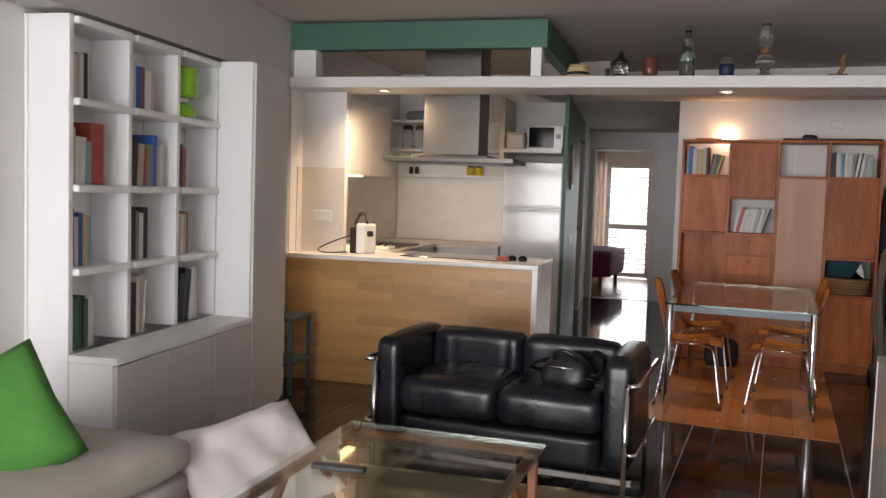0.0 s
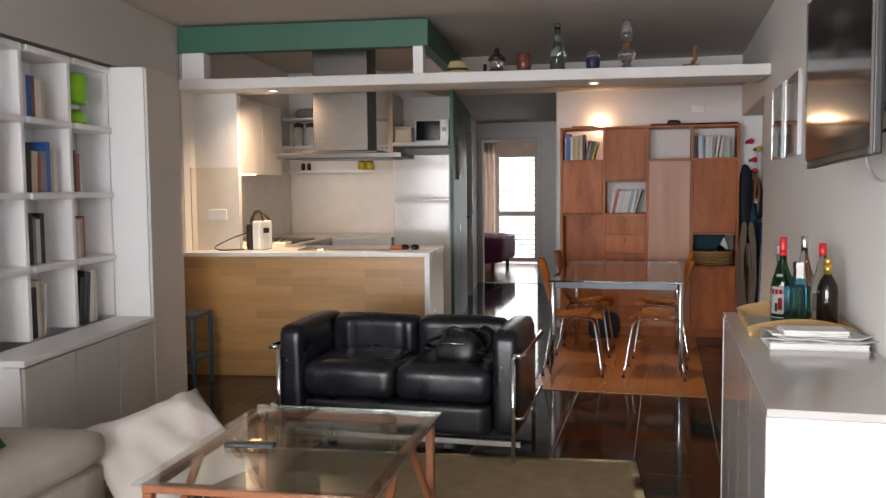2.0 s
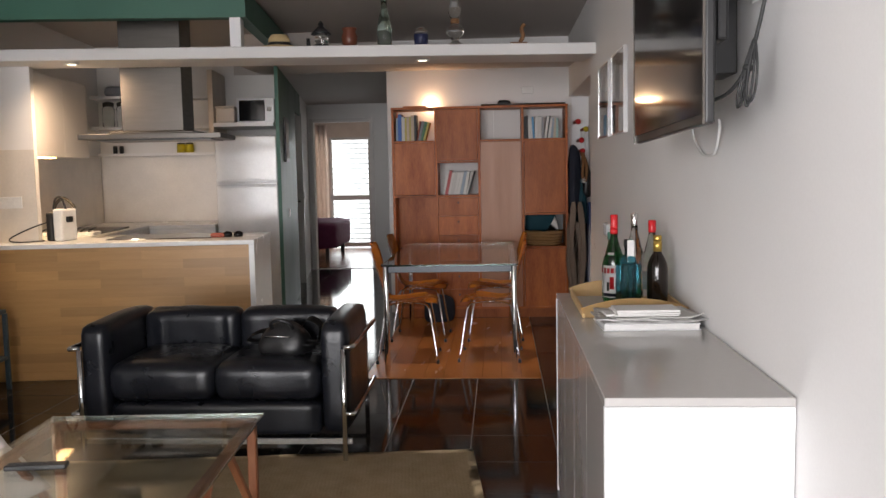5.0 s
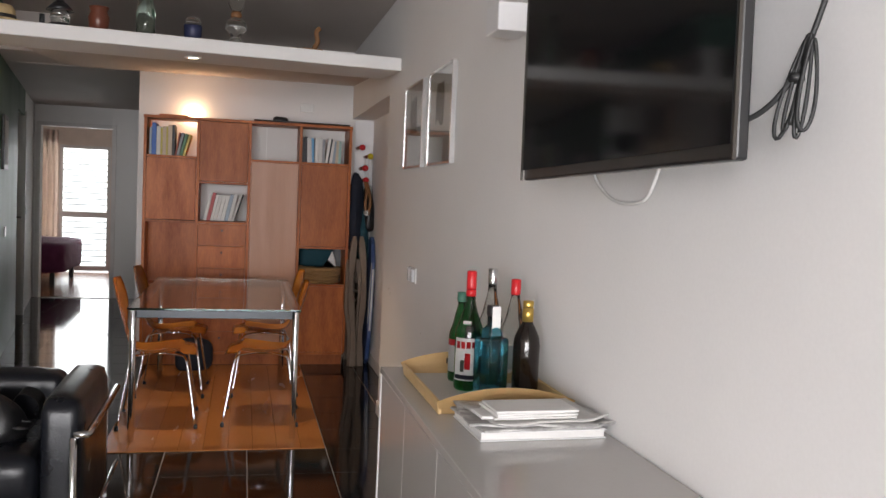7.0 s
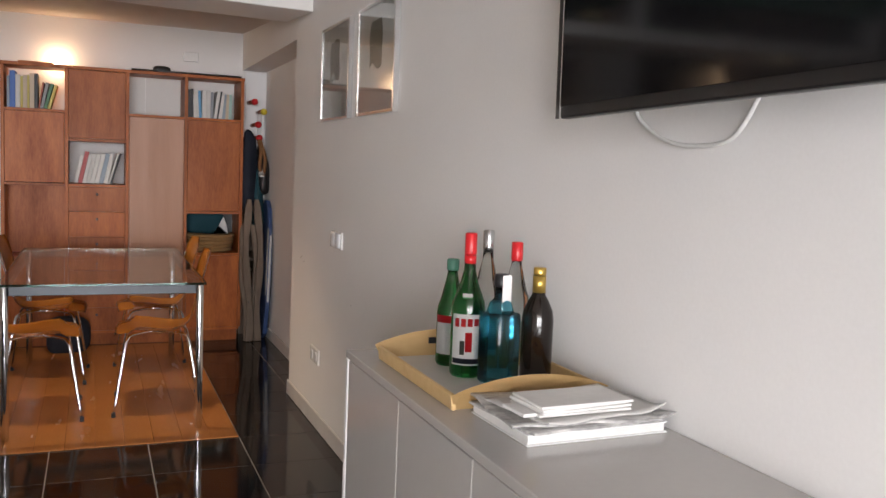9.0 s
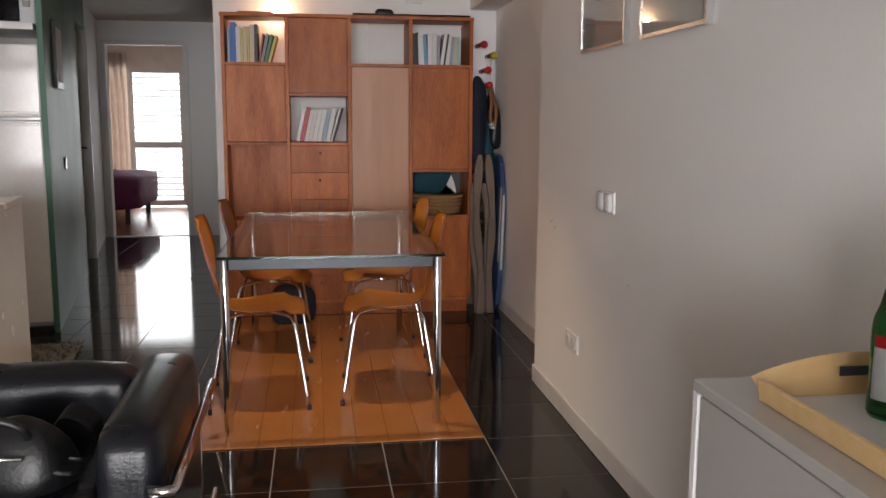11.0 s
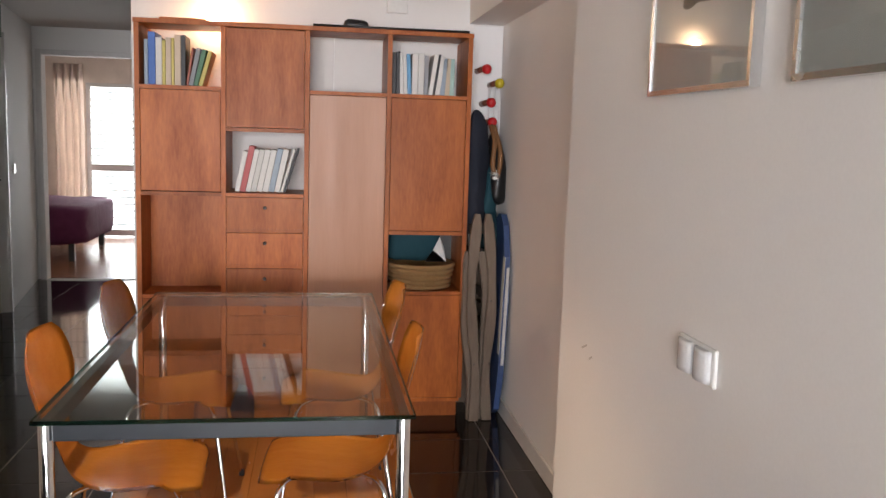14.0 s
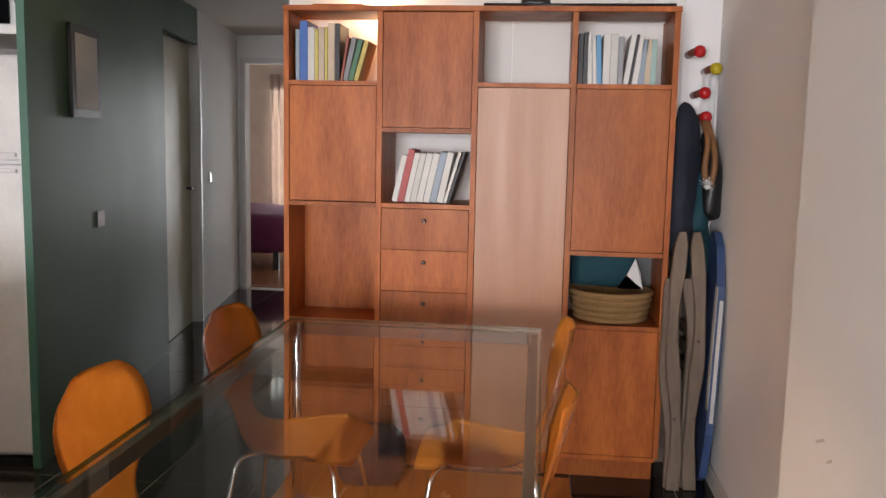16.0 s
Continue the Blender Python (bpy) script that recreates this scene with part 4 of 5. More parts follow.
part("case", box(-0.055, 0.055, -0.025, 0, -0.035, 0.035, 0.004), M_COUNTER, st)
solid("flat_box", box(0, 0.22, 0, 0.16, 0, 0.016, 0.004), M_CHERRY, "thin brown folder lying on the wall unit", "folder", pose(2.70, 9.25, TOPZ + 0.0005))
ornament = soft_box(0.12, 0.07, 0.05, 0.024, 5, 0.004, 1, 0.006)
solid("ornament", ornament, M_BLACK, "small dark ornament lying on the wall unit", "ornament", pose(3.63, 9.285, TOPZ + 0.0005))
solid("rod", tube(bmesh.new(), [(3.42, 9.215, TOPZ + 0.0085), (3.70, 9.225, TOPZ + 0.009), (4.18, 9.21, TOPZ + 0.0085)], 0.0075, 8), M_BLACK, "thin dark rod lying along the top of the wall unit", "rod")
pk = thing("lamp_puck", "small warm lamp lying on the wall unit", "lamp", pose(2.94, 9.42, TOPZ + 0.0005))
part("base", lathe(bmesh.new(), [(0.03, 0), (0.03, 0.012), (0.026, 0.014)], 16), M_WHITE, pk)

# ---- dining corner ----
mat_thing = thing("floor_inset", "orange-brown wooden boards under the dining table", "floor inset", kind="structure")
for k in range(9):
    part("plank", box(2.67 + k * 0.1295, 2.67 + (k + 1) * 0.1295 - 0.001, 6.855, 9.16, 0.001, 0.005, 0.0008), M_MAT, mat_thing)
tab = thing("dining_table", "glass-topped dining table with chromed square steel legs", "table")
TX0, TX1, TY0, TY1, TH = 2.775, 3.690, 7.015, 8.70, 0.74
top = part("tabletop", box(TX0, TX1, TY0, TY1, TH - 0.012, TH, 0.002), [M_GLASS_TOP], tab, "clear greenish glass top")
bm = box(TX0, TX1, TY0 - 0.003, TY0 - 0.0005, TH - 0.0115, TH - 0.0005)
add_box(bm, TX0, TX1, TY1 + 0.0005, TY1 + 0.003, TH - 0.0115, TH - 0.0005)
add_box(bm, TX0 - 0.003, TX0 - 0.0005, TY0, TY1, TH - 0.0115, TH - 0.0005)
add_box(bm, TX1 + 0.0005, TX1 + 0.003, TY0, TY1, TH - 0.0115, TH - 0.0005)
part("glass_edge", bm, M_GLASS_EDGE, tab, "dark green polished edge")
fz0, fz1 = TH - 0.055, TH - 0.013
part("rail", box(TX0 + 0.045, TX1 - 0.045, TY0 + 0.008, TY0 + 0.033, fz0, fz1, 0.002), M_FRAME_DARK, tab)
part("rail", box(TX0 + 0.045, TX1 - 0.045, TY1 - 0.033, TY1 - 0.008, fz0, fz1, 0.002), M_FRAME_DARK, tab)
part("rail", box(TX0 + 0.008, TX0 + 0.033, TY0 + 0.045, TY1 - 0.045, fz0, fz1, 0.002), M_FRAME_DARK, tab)
part("rail", box(TX1 - 0.033, TX1 - 0.008, TY0 + 0.045, TY1 - 0.045, fz0, fz1, 0.002), M_FRAME_DARK, tab)
for x in (TX0 + 0.026, TX1 - 0.026):
    for y in (TY0 + 0.026, TY1 - 0.026):
        part("leg", lathe(bmesh.new(), [(0.014, 0.006), (0.018, 0.012), (0.018, fz1 - 0.004), (0.016, fz1)], 16, (x, y, 0)), M_CHROME, tab)


def dining_chair(m):
    """A one-piece bent plywood shell on four thin chromed legs; it faces local +x, its seat centred at the origin."""
    ch = thing("dining_chair", "orange lacquered bent plywood chair with thin chromed legs", "chair", m, "chairs round the dining table")
    # centre line in x and z from the seat's front to the back's top, with half widths
    line = [(0.215, 0.422, 0.14), (0.197, 0.440, 0.19), (0.14, 0.449, 0.215), (0.06, 0.444, 0.220), (-0.02, 0.435, 0.205), (-0.08, 0.435, 0.17), (-0.13, 0.445, 0.125), (-0.165, 0.475, 0.09), (-0.185, 0.525, 0.085), (-0.200, 0.58, 0.115), (-0.216, 0.64, 0.185), (-0.233, 0.70, 0.225), (-0.250, 0.765, 0.225), (-0.263, 0.815, 0.19), (-0.271, 0.852, 0.12)]
    path = smooth_path(line, 3)
    bm = bmesh.new()
    n = 10
    rows_v = []
    for k, (x, z, w) in enumerate(path):
        back = max(0.0, min(1.0, (z - 0.55) / 0.15))
        row = []
        for j in range(n + 1):
            s = 2 * j / n - 1
            curve = 0.030 * s * s
            row.append(bm.verts.new((x + back * curve, s * w, z + (1 - back) * curve * (0.3 if x < 0.12 else -0.25))))
        rows_v.append(row)
    for a, b in zip(rows_v, rows_v[1:]):
        for j in range(n):
            bm.faces.new((a[j], a[j + 1], b[j + 1], b[j])).smooth = True
    res = bmesh.ops.solidify(bm, geom=bm.faces[:], thickness=0.010)
    for f in bm.faces:
        f.smooth = True
        f.material_index = 1 if f.calc_area() < 0.00022 and len(f.verts) == 4 and min(e.calc_length() for e in f.edges) < 0.012 and max(e.calc_length() for e in f.edges) > 0.012 else 0
    me = part("shell", bm, [M_PLY, M_PLYEDGE], ch, "orange lacquered seat and back in one piece")
    for sx, sy in ((1, 1), (1, -1), (-1, 1), (-1, -1)):
        pts = smooth_path([(0.03 * sx, 0.03 * sy, 0.415), (0.12 * sx, 0.10 * sy, 0.412), (0.15 * sx, 0.135 * sy, 0.395), (0.165 * sx, 0.155 * sy, 0.33), (0.215 * sx, 0.215 * sy, 0.006)], 5)
        lg = part("leg", tube(bmesh.new(), pts, 0.0075, 8), M_CHROME, ch)
        part("foot", lathe(bmesh.new(), [(0.010, 0.0055), (0.011, 0.008), (0.010, 0.03)], 10, (0.2145 * sx, 0.2145 * sy, 0)), M_BLACK, lg, "black rubber foot")
    part("hub", lathe(bmesh.new(), [(0.05, 0.405), (0.055, 0.412), (0.055, 0.424), (0.04, 0.428)], 16), M_CHROME, ch)
    return ch


chair = dining_chair(pose(2.905, 7.49, 0, 0, 0, 2))
copy_thing(chair, pose(2.925, 8.26, 0, 0, 0, -2))
copy_thing(chair, pose(3.50, 7.52, 0, 0, 0, 177))
copy_thing(chair, pose(3.525, 8.27, 0, 0, 0, 182))
solid("backpack", soft_box(0.26, 0.16, 0.22, 0.06, 7, 0.02, 4, 0.015), M_NAVY, "dark bag standing on the floor under the table", "bag", pose(3.02, 9.0, 0.006))


# ---- recess with coats and folded chairs ----
def folded_chair(m, bend=1):
    """A folded chair seen edge on: bent slats side by side, two long and two short, with seat slats between."""
    t = thing("folding_chair", "folded weathered grey wooden chair leaning in the recess", "folding chair", m, "folded chairs in the recess")
    for x, y, top, ph, lean in ((0.0, 0.0, 1.06, 0.4, -0.012), (0.0, 0.36, 1.06, 0.4, -0.012), (-0.012, 0.026, 0.87, 1.0, -0.03), (-0.012, 0.334, 0.87, 1.0, -0.03)):
        bm = bmesh.new()
        prev = None
        for z in np.linspace(0.004, top, 22):
            px = x + lean * z + bend * 0.014 * math.sin(z * 6.5 + ph)
            w = 0.024 + 0.004 * math.sin(z * 15 + ph) - (0.008 if z > top - 0.03 else 0)
            vs = [bm.verts.new((px + dx, y + dy, z)) for dx, dy in ((-w, 0), (-w + 0.004, -0.004), (w - 0.004, -0.004), (w, 0), (w, 0.022), (-w, 0.022))]
            if prev:
                for k in range(6):
                    bm.faces.new((prev[k], prev[(k + 1) % 6], vs[(k + 1) % 6], vs[k]))
            else:
                bm.faces.new(vs)
            prev = vs
        bm.faces.new(prev)
        part("leg", bm, M_GREYWOOD, t)
    for z in (0.45, 0.53, 0.61, 0.95):
        part("slat", box(-0.006, 0.006, 0.05, 0.333, z, z + 0.05, 0.002), M_GREYWOOD, t, "", pose(-0.01, 0, 0))
    for z in (0.30, 0.62):
        part("bolt", lathe(bmesh.new(), [(0.006, 0), (0.006, 0.004), (0.003, 0.005)], 8), M_STEEL, t, "", pose(0.0, -0.0045, z, 90, 0, 0))
    return t


folded_chair(pose(4.243, 9.10, 0, -2.0, 0, 0))
folded_chair(pose(4.325, 9.115, 0, -2.0, 0, 1.5), -1)
bm = bmesh.new()
prof = [(0.05, 0.002), (0.14, 0.05), (0.19, 0.25), (0.20, 0.6), (0.17, 0.85), (0.10, 1.0), (0.03, 1.05)]
loop = [(-w, z) for w, z in prof] + [(w, z) for w, z in reversed(prof)]
f = bm.faces.new([bm.verts.new((0, w, z)) for w, z in loop])
r = bmesh.ops.extrude_face_region(bm, geom=[f])
bmesh.ops.translate(bm, vec=(0.03, 0, 0), verts=[v for v in r["geom"] if isinstance(v, bmesh.types.BMVert)])
bb = thing("bodyboard", "blue foam bodyboard leaning against the recess wall", "bodyboard", pose(4.358, 9.28, 0.001, 0, 1.5, 0))
part("board", bm, M_BLUE, bb)
part("stripe", box(-0.002, 0.0, -0.196, -0.15, 0.35, 0.85), M_PRINT, bb, "pale stripe")
part("edge_band", box(0.008, 0.022, -0.206, -0.2005, 0.3, 0.8), M_PRINT, bb, "pale edge band")
rack = thing("coat_rack", "white wire coat rack with coloured balls", "coat rack")
part("panel", box(4.26, 4.415, BACK - 0.012, BACK - 0.001, 0.9, 2.02), M_WHITE, rack)
for i, (x, z, mt) in enumerate(((4.30, 1.79, M_RED), (4.37, 1.72, M_YELLOW), (4.33, 1.62, M_RED), (4.34, 1.52, M_RED))):
    part("peg", tube(bmesh.new(), [(x - 0.02, BACK - 0.03, z - 0.005), (x - 0.01, BACK - 0.12, z)], 0.016), M_CLAY, rack)
    part("ball", lathe(bmesh.new(), [(0.006, -0.025), (0.02, -0.018), (0.026, 0), (0.02, 0.018), (0.006, 0.025)], 14, (x + 0.01, BACK - 0.14, z)), mt, rack)
for k in range(3):
    x = 4.345 + 0.028 * k
    part("wire", tube(bmesh.new(), [(x, BACK - 0.06, 1.72), (x, BACK - 0.06, 1.48), (x - 0.05, BACK - 0.08, 1.40)], 0.005), M_WHITE, rack)


def garment(w, d, h, seed):
    bm = soft_box(w, d, h, min(w, d) * 0.45, 9, 0.01, seed, 0.03)
    for v in bm.verts:
        k = v.co.z / h
        v.co.x *= 1.0 - 0.55 * k ** 2
        v.co.y *= 1.0 - 0.4 * k ** 2
        v.co.x += 0.014 * math.sin(v.co.y * 40 + seed) + 0.02 * noise.noise(Vector((v.co.z * 7, seed, v.co.y * 9)))
        v.co.y += 0.02 * noise.noise(Vector((v.co.z * 8, seed + 5, v.co.x * 12)))
    return bm


solid("coat", garment(0.14, 0.16, 0.62, 1), M_NAVY, "dark navy coat hanging from the rack", "coat", pose(4.26, 9.36, 0.95))
solid("shoulder_bag", garment(0.09, 0.14, 0.36, 2), M_BAG, "black leather bag hanging from the rack", "bag", pose(4.365, 9.36, 1.10))
solid("handbag_strap", tube(bmesh.new(), smooth_path([(4.335, 9.35, 1.50), (4.345, 9.29, 1.42), (4.335, 9.27, 1.30), (4.36, 9.27, 1.24), (4.375, 9.28, 1.36), (4.35, 9.35, 1.50)]), 0.013), M_BROWN, "tan leather strap hanging from the rack", "strap")
solid("blue_bag", garment(0.11, 0.12, 0.42, 3), M_TEAL, "teal cloth bag hanging from the rack", "bag", pose(4.335, 9.38, 0.86))
bm = bmesh.new()
rnd = random.Random(9)
for k in range(60):
    a, e, l = rnd.uniform(0, 6.28), rnd.uniform(-1.2, 1.2), rnd.uniform(0.02, 0.036)
    d = Vector((math.cos(a) * math.cos(e) * 1.2, math.sin(a) * math.cos(e) * 0.6, math.sin(e) * 0.8)) * l
    sd = Vector((-math.sin(a), math.cos(a), 0.3)) * 0.007
    bm.faces.new([bm.verts.new(p) for p in (d * 0.05 - sd, d * 0.05 + sd, d + sd * 0.4, d - sd * 0.4)])
solid("white_tag", bm, M_PAPER, "white fluffy tassel on the hanging bag", "tassel", pose(4.345, 9.255, 1.25))

# ---- right wall: sideboard, television, pictures ----
SB0, SB1, SBX, SBZ = 3.232, 4.90, 3.806, 0.846
sb = thing("sideboard", "grey lacquered sideboard with white ends and plain doors", "sideboard")
part("body", box(SBX + 0.022, WALL_X - 0.004, SB0 + 0.022, SB1 - 0.022, 0.02, SBZ - 0.022), M_WHITE, sb)
part("top", box(SBX, WALL_X - 0.003, SB0, SB1, SBZ - 0.021, SBZ, 0.002), M_SBTOP, sb, "smooth grey top")
part("end_panel", box(SBX, WALL_X - 0.003, SB0, SB0 + 0.021, 0.001, SBZ - 0.022, 0.002), M_WHITE, sb, "white end panel")
part("end_panel", box(SBX, WALL_X - 0.003, SB1 - 0.021, SB1, 0.001, SBZ - 0.022, 0.002), M_WHITE, sb, "white end panel")
nd = 4
for k in range(nd):
    a = SB0 + 0.024 + k * (SB1 - SB0 - 0.048) / nd
    part("door", box(SBX + 0.002, SBX + 0.020, a + 0.0015, a + (SB1 - SB0 - 0.048) / nd - 0.0015, 0.03, SBZ - 0.024, 0.0015), M_SBTOP, sb, "plain grey door")

tv = thing("television", "black flat television on a wall bracket", "television", pose(4.03, 3.742, 1.463, -1.2, 0, 0.8))
part("casing", box(0.004, 0.026, -0.446, 0.465, -0.01, 0.55, 0.005, seg=2), M_BLACK, tv)
part("screen", box(-0.001, 0.0035, -0.44, 0.455, 0.014, 0.542), M_BLACKGLASS, tv, "dark glossy screen")
part("edge_trim", box(-0.003, 0.003, 0.4655, 0.469, -0.01, 0.55), M_STEEL, tv, "silver edge")
part("edge_trim", box(-0.003, 0.003, -0.4505, -0.4465, -0.01, 0.55), M_STEEL, tv, "silver edge")
part("bracket", box(0.053, 0.19, -0.04, 0.10, 0.15, 0.42, 0.004), M_BLACK, tv)
part("port_panel", box(0.0305, 0.052, -0.36, 0.30, 0.10, 0.48, 0.006, seg=2), M_BLACK, tv)
part("wall_arm", box(0.053, 0.20, -0.30, -0.25, 0.33, 0.37, 0.004), M_BLACK, tv)
part("bracket_arm", box(0.053, 0.08, -0.36, -0.28, 0.19, 0.50, 0.008, seg=2), M_BLACK, tv)
solid("white_cable", tube(bmesh.new(), smooth_path([(4.215, 4.24, 1.50), (4.22, 4.21, 1.45), (4.222, 4.12, 1.408), (4.222, 4.02, 1.398), (4.22, 3.93, 1.412), (4.215, 3.87, 1.475), (4.21, 3.86, 1.50)]), 0.0045), M_WCABLE, "white cable looping below the television", "cable")
solid("white_cable", tube(bmesh.new(), smooth_path([(4.215, 3.56, 1.775), (4.224, 3.48, 1.78), (4.226, 3.40, 1.80), (4.226, 3.355, 1.86), (4.226, 3.33, 2.0), (4.226, 3.32, 2.45)]), 0.0045), M_WCABLE, "white cable rising beside the television", "cable")
cbl = thing("black_cable", "black cable bundle knotted beside the television", "cable")
part("cable", tube(bmesh.new(), smooth_path([(4.065, 3.40, 1.515), (4.10, 3.36, 1.53), (4.12, 3.33, 1.555), (4.14, 3.305, 1.60), (4.148, 3.292, 1.645), (4.16, 3.275, 1.72), (4.19, 3.25, 1.92), (4.226, 3.24, 2.45)]), 0.0045), M_CABLE, cbl)
for k in range(5):
    c0 = Vector((4.118 + 0.004 * k, 3.318 - 0.010 * k, 1.498 + 0.010 * (k % 3)))
    c1 = Vector((4.145, 3.300 - 0.004 * k, 1.640 + 0.007 * (k % 2)))
    side = Vector((0.003 * k - 0.004, 0.009 - 0.004 * k, 0.004))
    mid, half_axis = (c0 + c1) / 2, (c1 - c0) / 2
    ring = [mid + half_axis * math.cos(a * math.pi / 12) + side * math.sin(a * math.pi / 12) * (1.0 - 0.45 * math.cos(a * math.pi / 12)) for a in range(24)]
    part("loop", tube(bmesh.new(), ring, 0.0030, 6, True), M_CABLE, cbl)
part("tie", lathe(bmesh.new(), [(0.010, -0.006), (0.012, 0), (0.010, 0.006)], 12), M_CABLE, cbl, "", pose(4.135, 3.303, 1.585, 0, 12, 0))

wl = thing("wall_lamp", "white rectangular plaster wall lamp", "lamp", pose(0, 0, 0))
part("shade", box(4.125, WALL_X - 0.001, 4.835, 4.975, 1.93, 2.02, 0.003), M_WHITE, wl)

for y0, y1, dark in ((6.425, 6.915, 0), (5.795, 6.285, 1)):
    p = thing("framed_picture", "framed print under glass, brushed aluminium frame", "picture", group="framed prints on the grey wall")
    z0, z1 = 1.545, 1.985
    bm = box(WALL_X - 0.024, WALL_X - 0.002, y0, y0 + 0.012, z0, z1)
    add_box(bm, WALL_X - 0.024, WALL_X - 0.002, y1 - 0.012, y1, z0, z1)
    add_box(bm, WALL_X - 0.024, WALL_X - 0.002, y0 + 0.0125, y1 - 0.0125, z0, z0 + 0.012)
    add_box(bm, WALL_X - 0.024, WALL_X - 0.002, y0 + 0.0125, y1 - 0.0125, z1 - 0.012, z1)
    part("frame", bm, M_ALU, p)
    part("print", box(WALL_X - 0.018, WALL_X - 0.014, y0 + 0.0125, y1 - 0.0125, z0 + 0.0125, z1 - 0.0125), M_PRINT, p)
    bm = soft_box(0.002, 0.16, 0.18, 0.0009, 8, 0.0, 2 + dark, 0.0)
    for v in bm.verts:
        v.co.y += 0.02 * noise.noise(Vector((v.co.y * 14 + dark, v.co.z * 14, 1)))
        v.co.z += 0.03 * noise.noise(Vector((v.co.y * 12, v.co.z * 12 + dark, 4)))
    part("picture_motif", bm, M_DARKPRINT, p, "dark green blotted tree shape", pose(WALL_X - 0.0195, (y0 + y1) / 2, 1.73))
    part("pane", box(WALL_X - 0.022, WALL_X - 0.020, y0 + 0.0125, y1 - 0.0125, z0 + 0.0125, z1 - 0.0125), M_PANE, p)
sw = thing("light_switch", "white double light switch on the grey wall", "switch")
part("plate", box(WALL_X - 0.010, WALL_X - 0.001, 6.505, 6.68, 0.95, 1.03, 0.004, seg=2), M_COUNTER, sw)
for k in range(2):
    bm = box(0, 0.006, -0.034, 0.034, -0.033, 0.033)
    bmesh.ops.subdivide_edges(bm, edges=bm.edges[:], cuts=5, use_grid_fill=True)
    for v in bm.verts:
        if v.co.x < 0.003:
            v.co.x -= 0.009 * (1 - (v.co.y / 0.036) ** 2)
    for f in bm.faces:
        f.smooth = True
    part("rocker", bm, M_FRIDGE, sw, "", pose(WALL_X - 0.0165, 6.553 + 0.079 * k, 0.99))
so = thing("wall_socket", "white double socket low on the grey wall", "socket")
part("plate", box(WALL_X - 0.012, WALL_X - 0.001, 6.88, 7.045, 0.325, 0.405, 0.004), M_COUNTER, so)
for k in range(2):
    part("outlet", lathe(bmesh.new(), [(0.026, 0), (0.026, 0.003), (0.020, 0.004)], 16), M_FRIDGE, so, "", pose(WALL_X - 0.0125, 6.922 + 0.08 * k, 0.365, 0, -90, 0))

M_SCUFF = material("scuff_grey", (0.64, 0.615, 0.59), 0.8)
sc = thing("wall_scuff", "faint grey scuff marks on the painted wall", "mark", kind="structure")
for y, z, l, a in ((7.35, 0.83, 0.05, -22), (7.29, 0.81, 0.03, -25), (6.35, 0.72, 0.012, 0)):
    part("mark", box(-0.0004, 0.0, -l / 2, l / 2, -0.003, 0.003), M_SCUFF, sc, "", pose(WALL_X - 0.0004, y, z, a, 0, 0))

# tray with bottles and books on the sideboard
tray = thing("tray", "pale birch tray with curved high ends on the sideboard", "tray", pose(4.035, 4.53, SBZ + 0.0006))
part("base", box(-0.165, 0.165, -0.235, 0.235, 0.0, 0.006), M_GREIGE, tray, "grey laminate base")
for sx in (-1, 1):
    part("side", box(-0.005, 0.005, -0.245, 0.245, 0.0, 0.035, 0.002), M_PALEWOOD, tray, "", pose(sx * 0.172, 0, 0, 0, sx * 8, 0))
for sy in (-1, 1):
    bm = bmesh.new()
    n = 16
    lo = [bm.verts.new((-0.17 + 0.34 * k / n, 0, 0.0)) for k in range(n + 1)]
    hi = [bm.verts.new((-0.185 + 0.37 * k / n, sy * 0.02, 0.035 + 0.035 * math.sin(math.pi * k / n) ** 0.8)) for k in range(n + 1)]
    for k in range(n):
        bm.faces.new((lo[k], lo[k + 1], hi[k + 1], hi[k]))
    bmesh.ops.solidify(bm, geom=bm.faces[:], thickness=0.009)
    part("end", bm, M_PALEWOOD, tray, "", pose(0, sy * 0.238, 0))
    part("grip_hole", box(-0.045, 0.045, -0.0015, 0.0015, 0.036, 0.052, 0.001), M_BLACK, tray, "dark grip slot", pose(0, sy * 0.238, 0))


def bottle(x, y, prof, mat_b, cap_prof, cap_mat, label, label_box=None, group="bottles on the tray"):
    t = thing("bottle", label, "bottle", pose(x, y, SBZ + 0.0072), group)
    part("body", lathe(bmesh.new(), prof, 28), mat_b, t)
    part("cap", lathe(bmesh.new(), cap_prof, 20), cap_mat, t)
    return t


def label_wrap(t, r, z0, z1, mat_l, a0=200, a1=300, label="", name="label"):
    bm = bmesh.new()
    n = 14
    rows_l = [[bm.verts.new(((r + 0.0006) * math.cos(radians(a0 + (a1 - a0) * k / n)), (r + 0.0006) * math.sin(radians(a0 + (a1 - a0) * k / n)), z)) for k in range(n + 1)] for z in (z0, z1)]
    for k in range(n):
        bm.faces.new((rows_l[0][k], rows_l[0][k + 1], rows_l[1][k + 1], rows_l[1][k])).smooth = True
    bmesh.ops.solidify(bm, geom=bm.faces[:], thickness=0.0004)
    return part(name, bm, mat_l, t, label)


def wine(r, h, shoulder, neck=0.014):
    return [(r * 0.9, 0), (r, 0.008), (r, shoulder), (r * 0.95, shoulder + 0.018), (r * 0.74, shoulder + 0.04), (neck * 1.45, shoulder + 0.066), (neck, shoulder + 0.092), (neck * 0.88, h)]


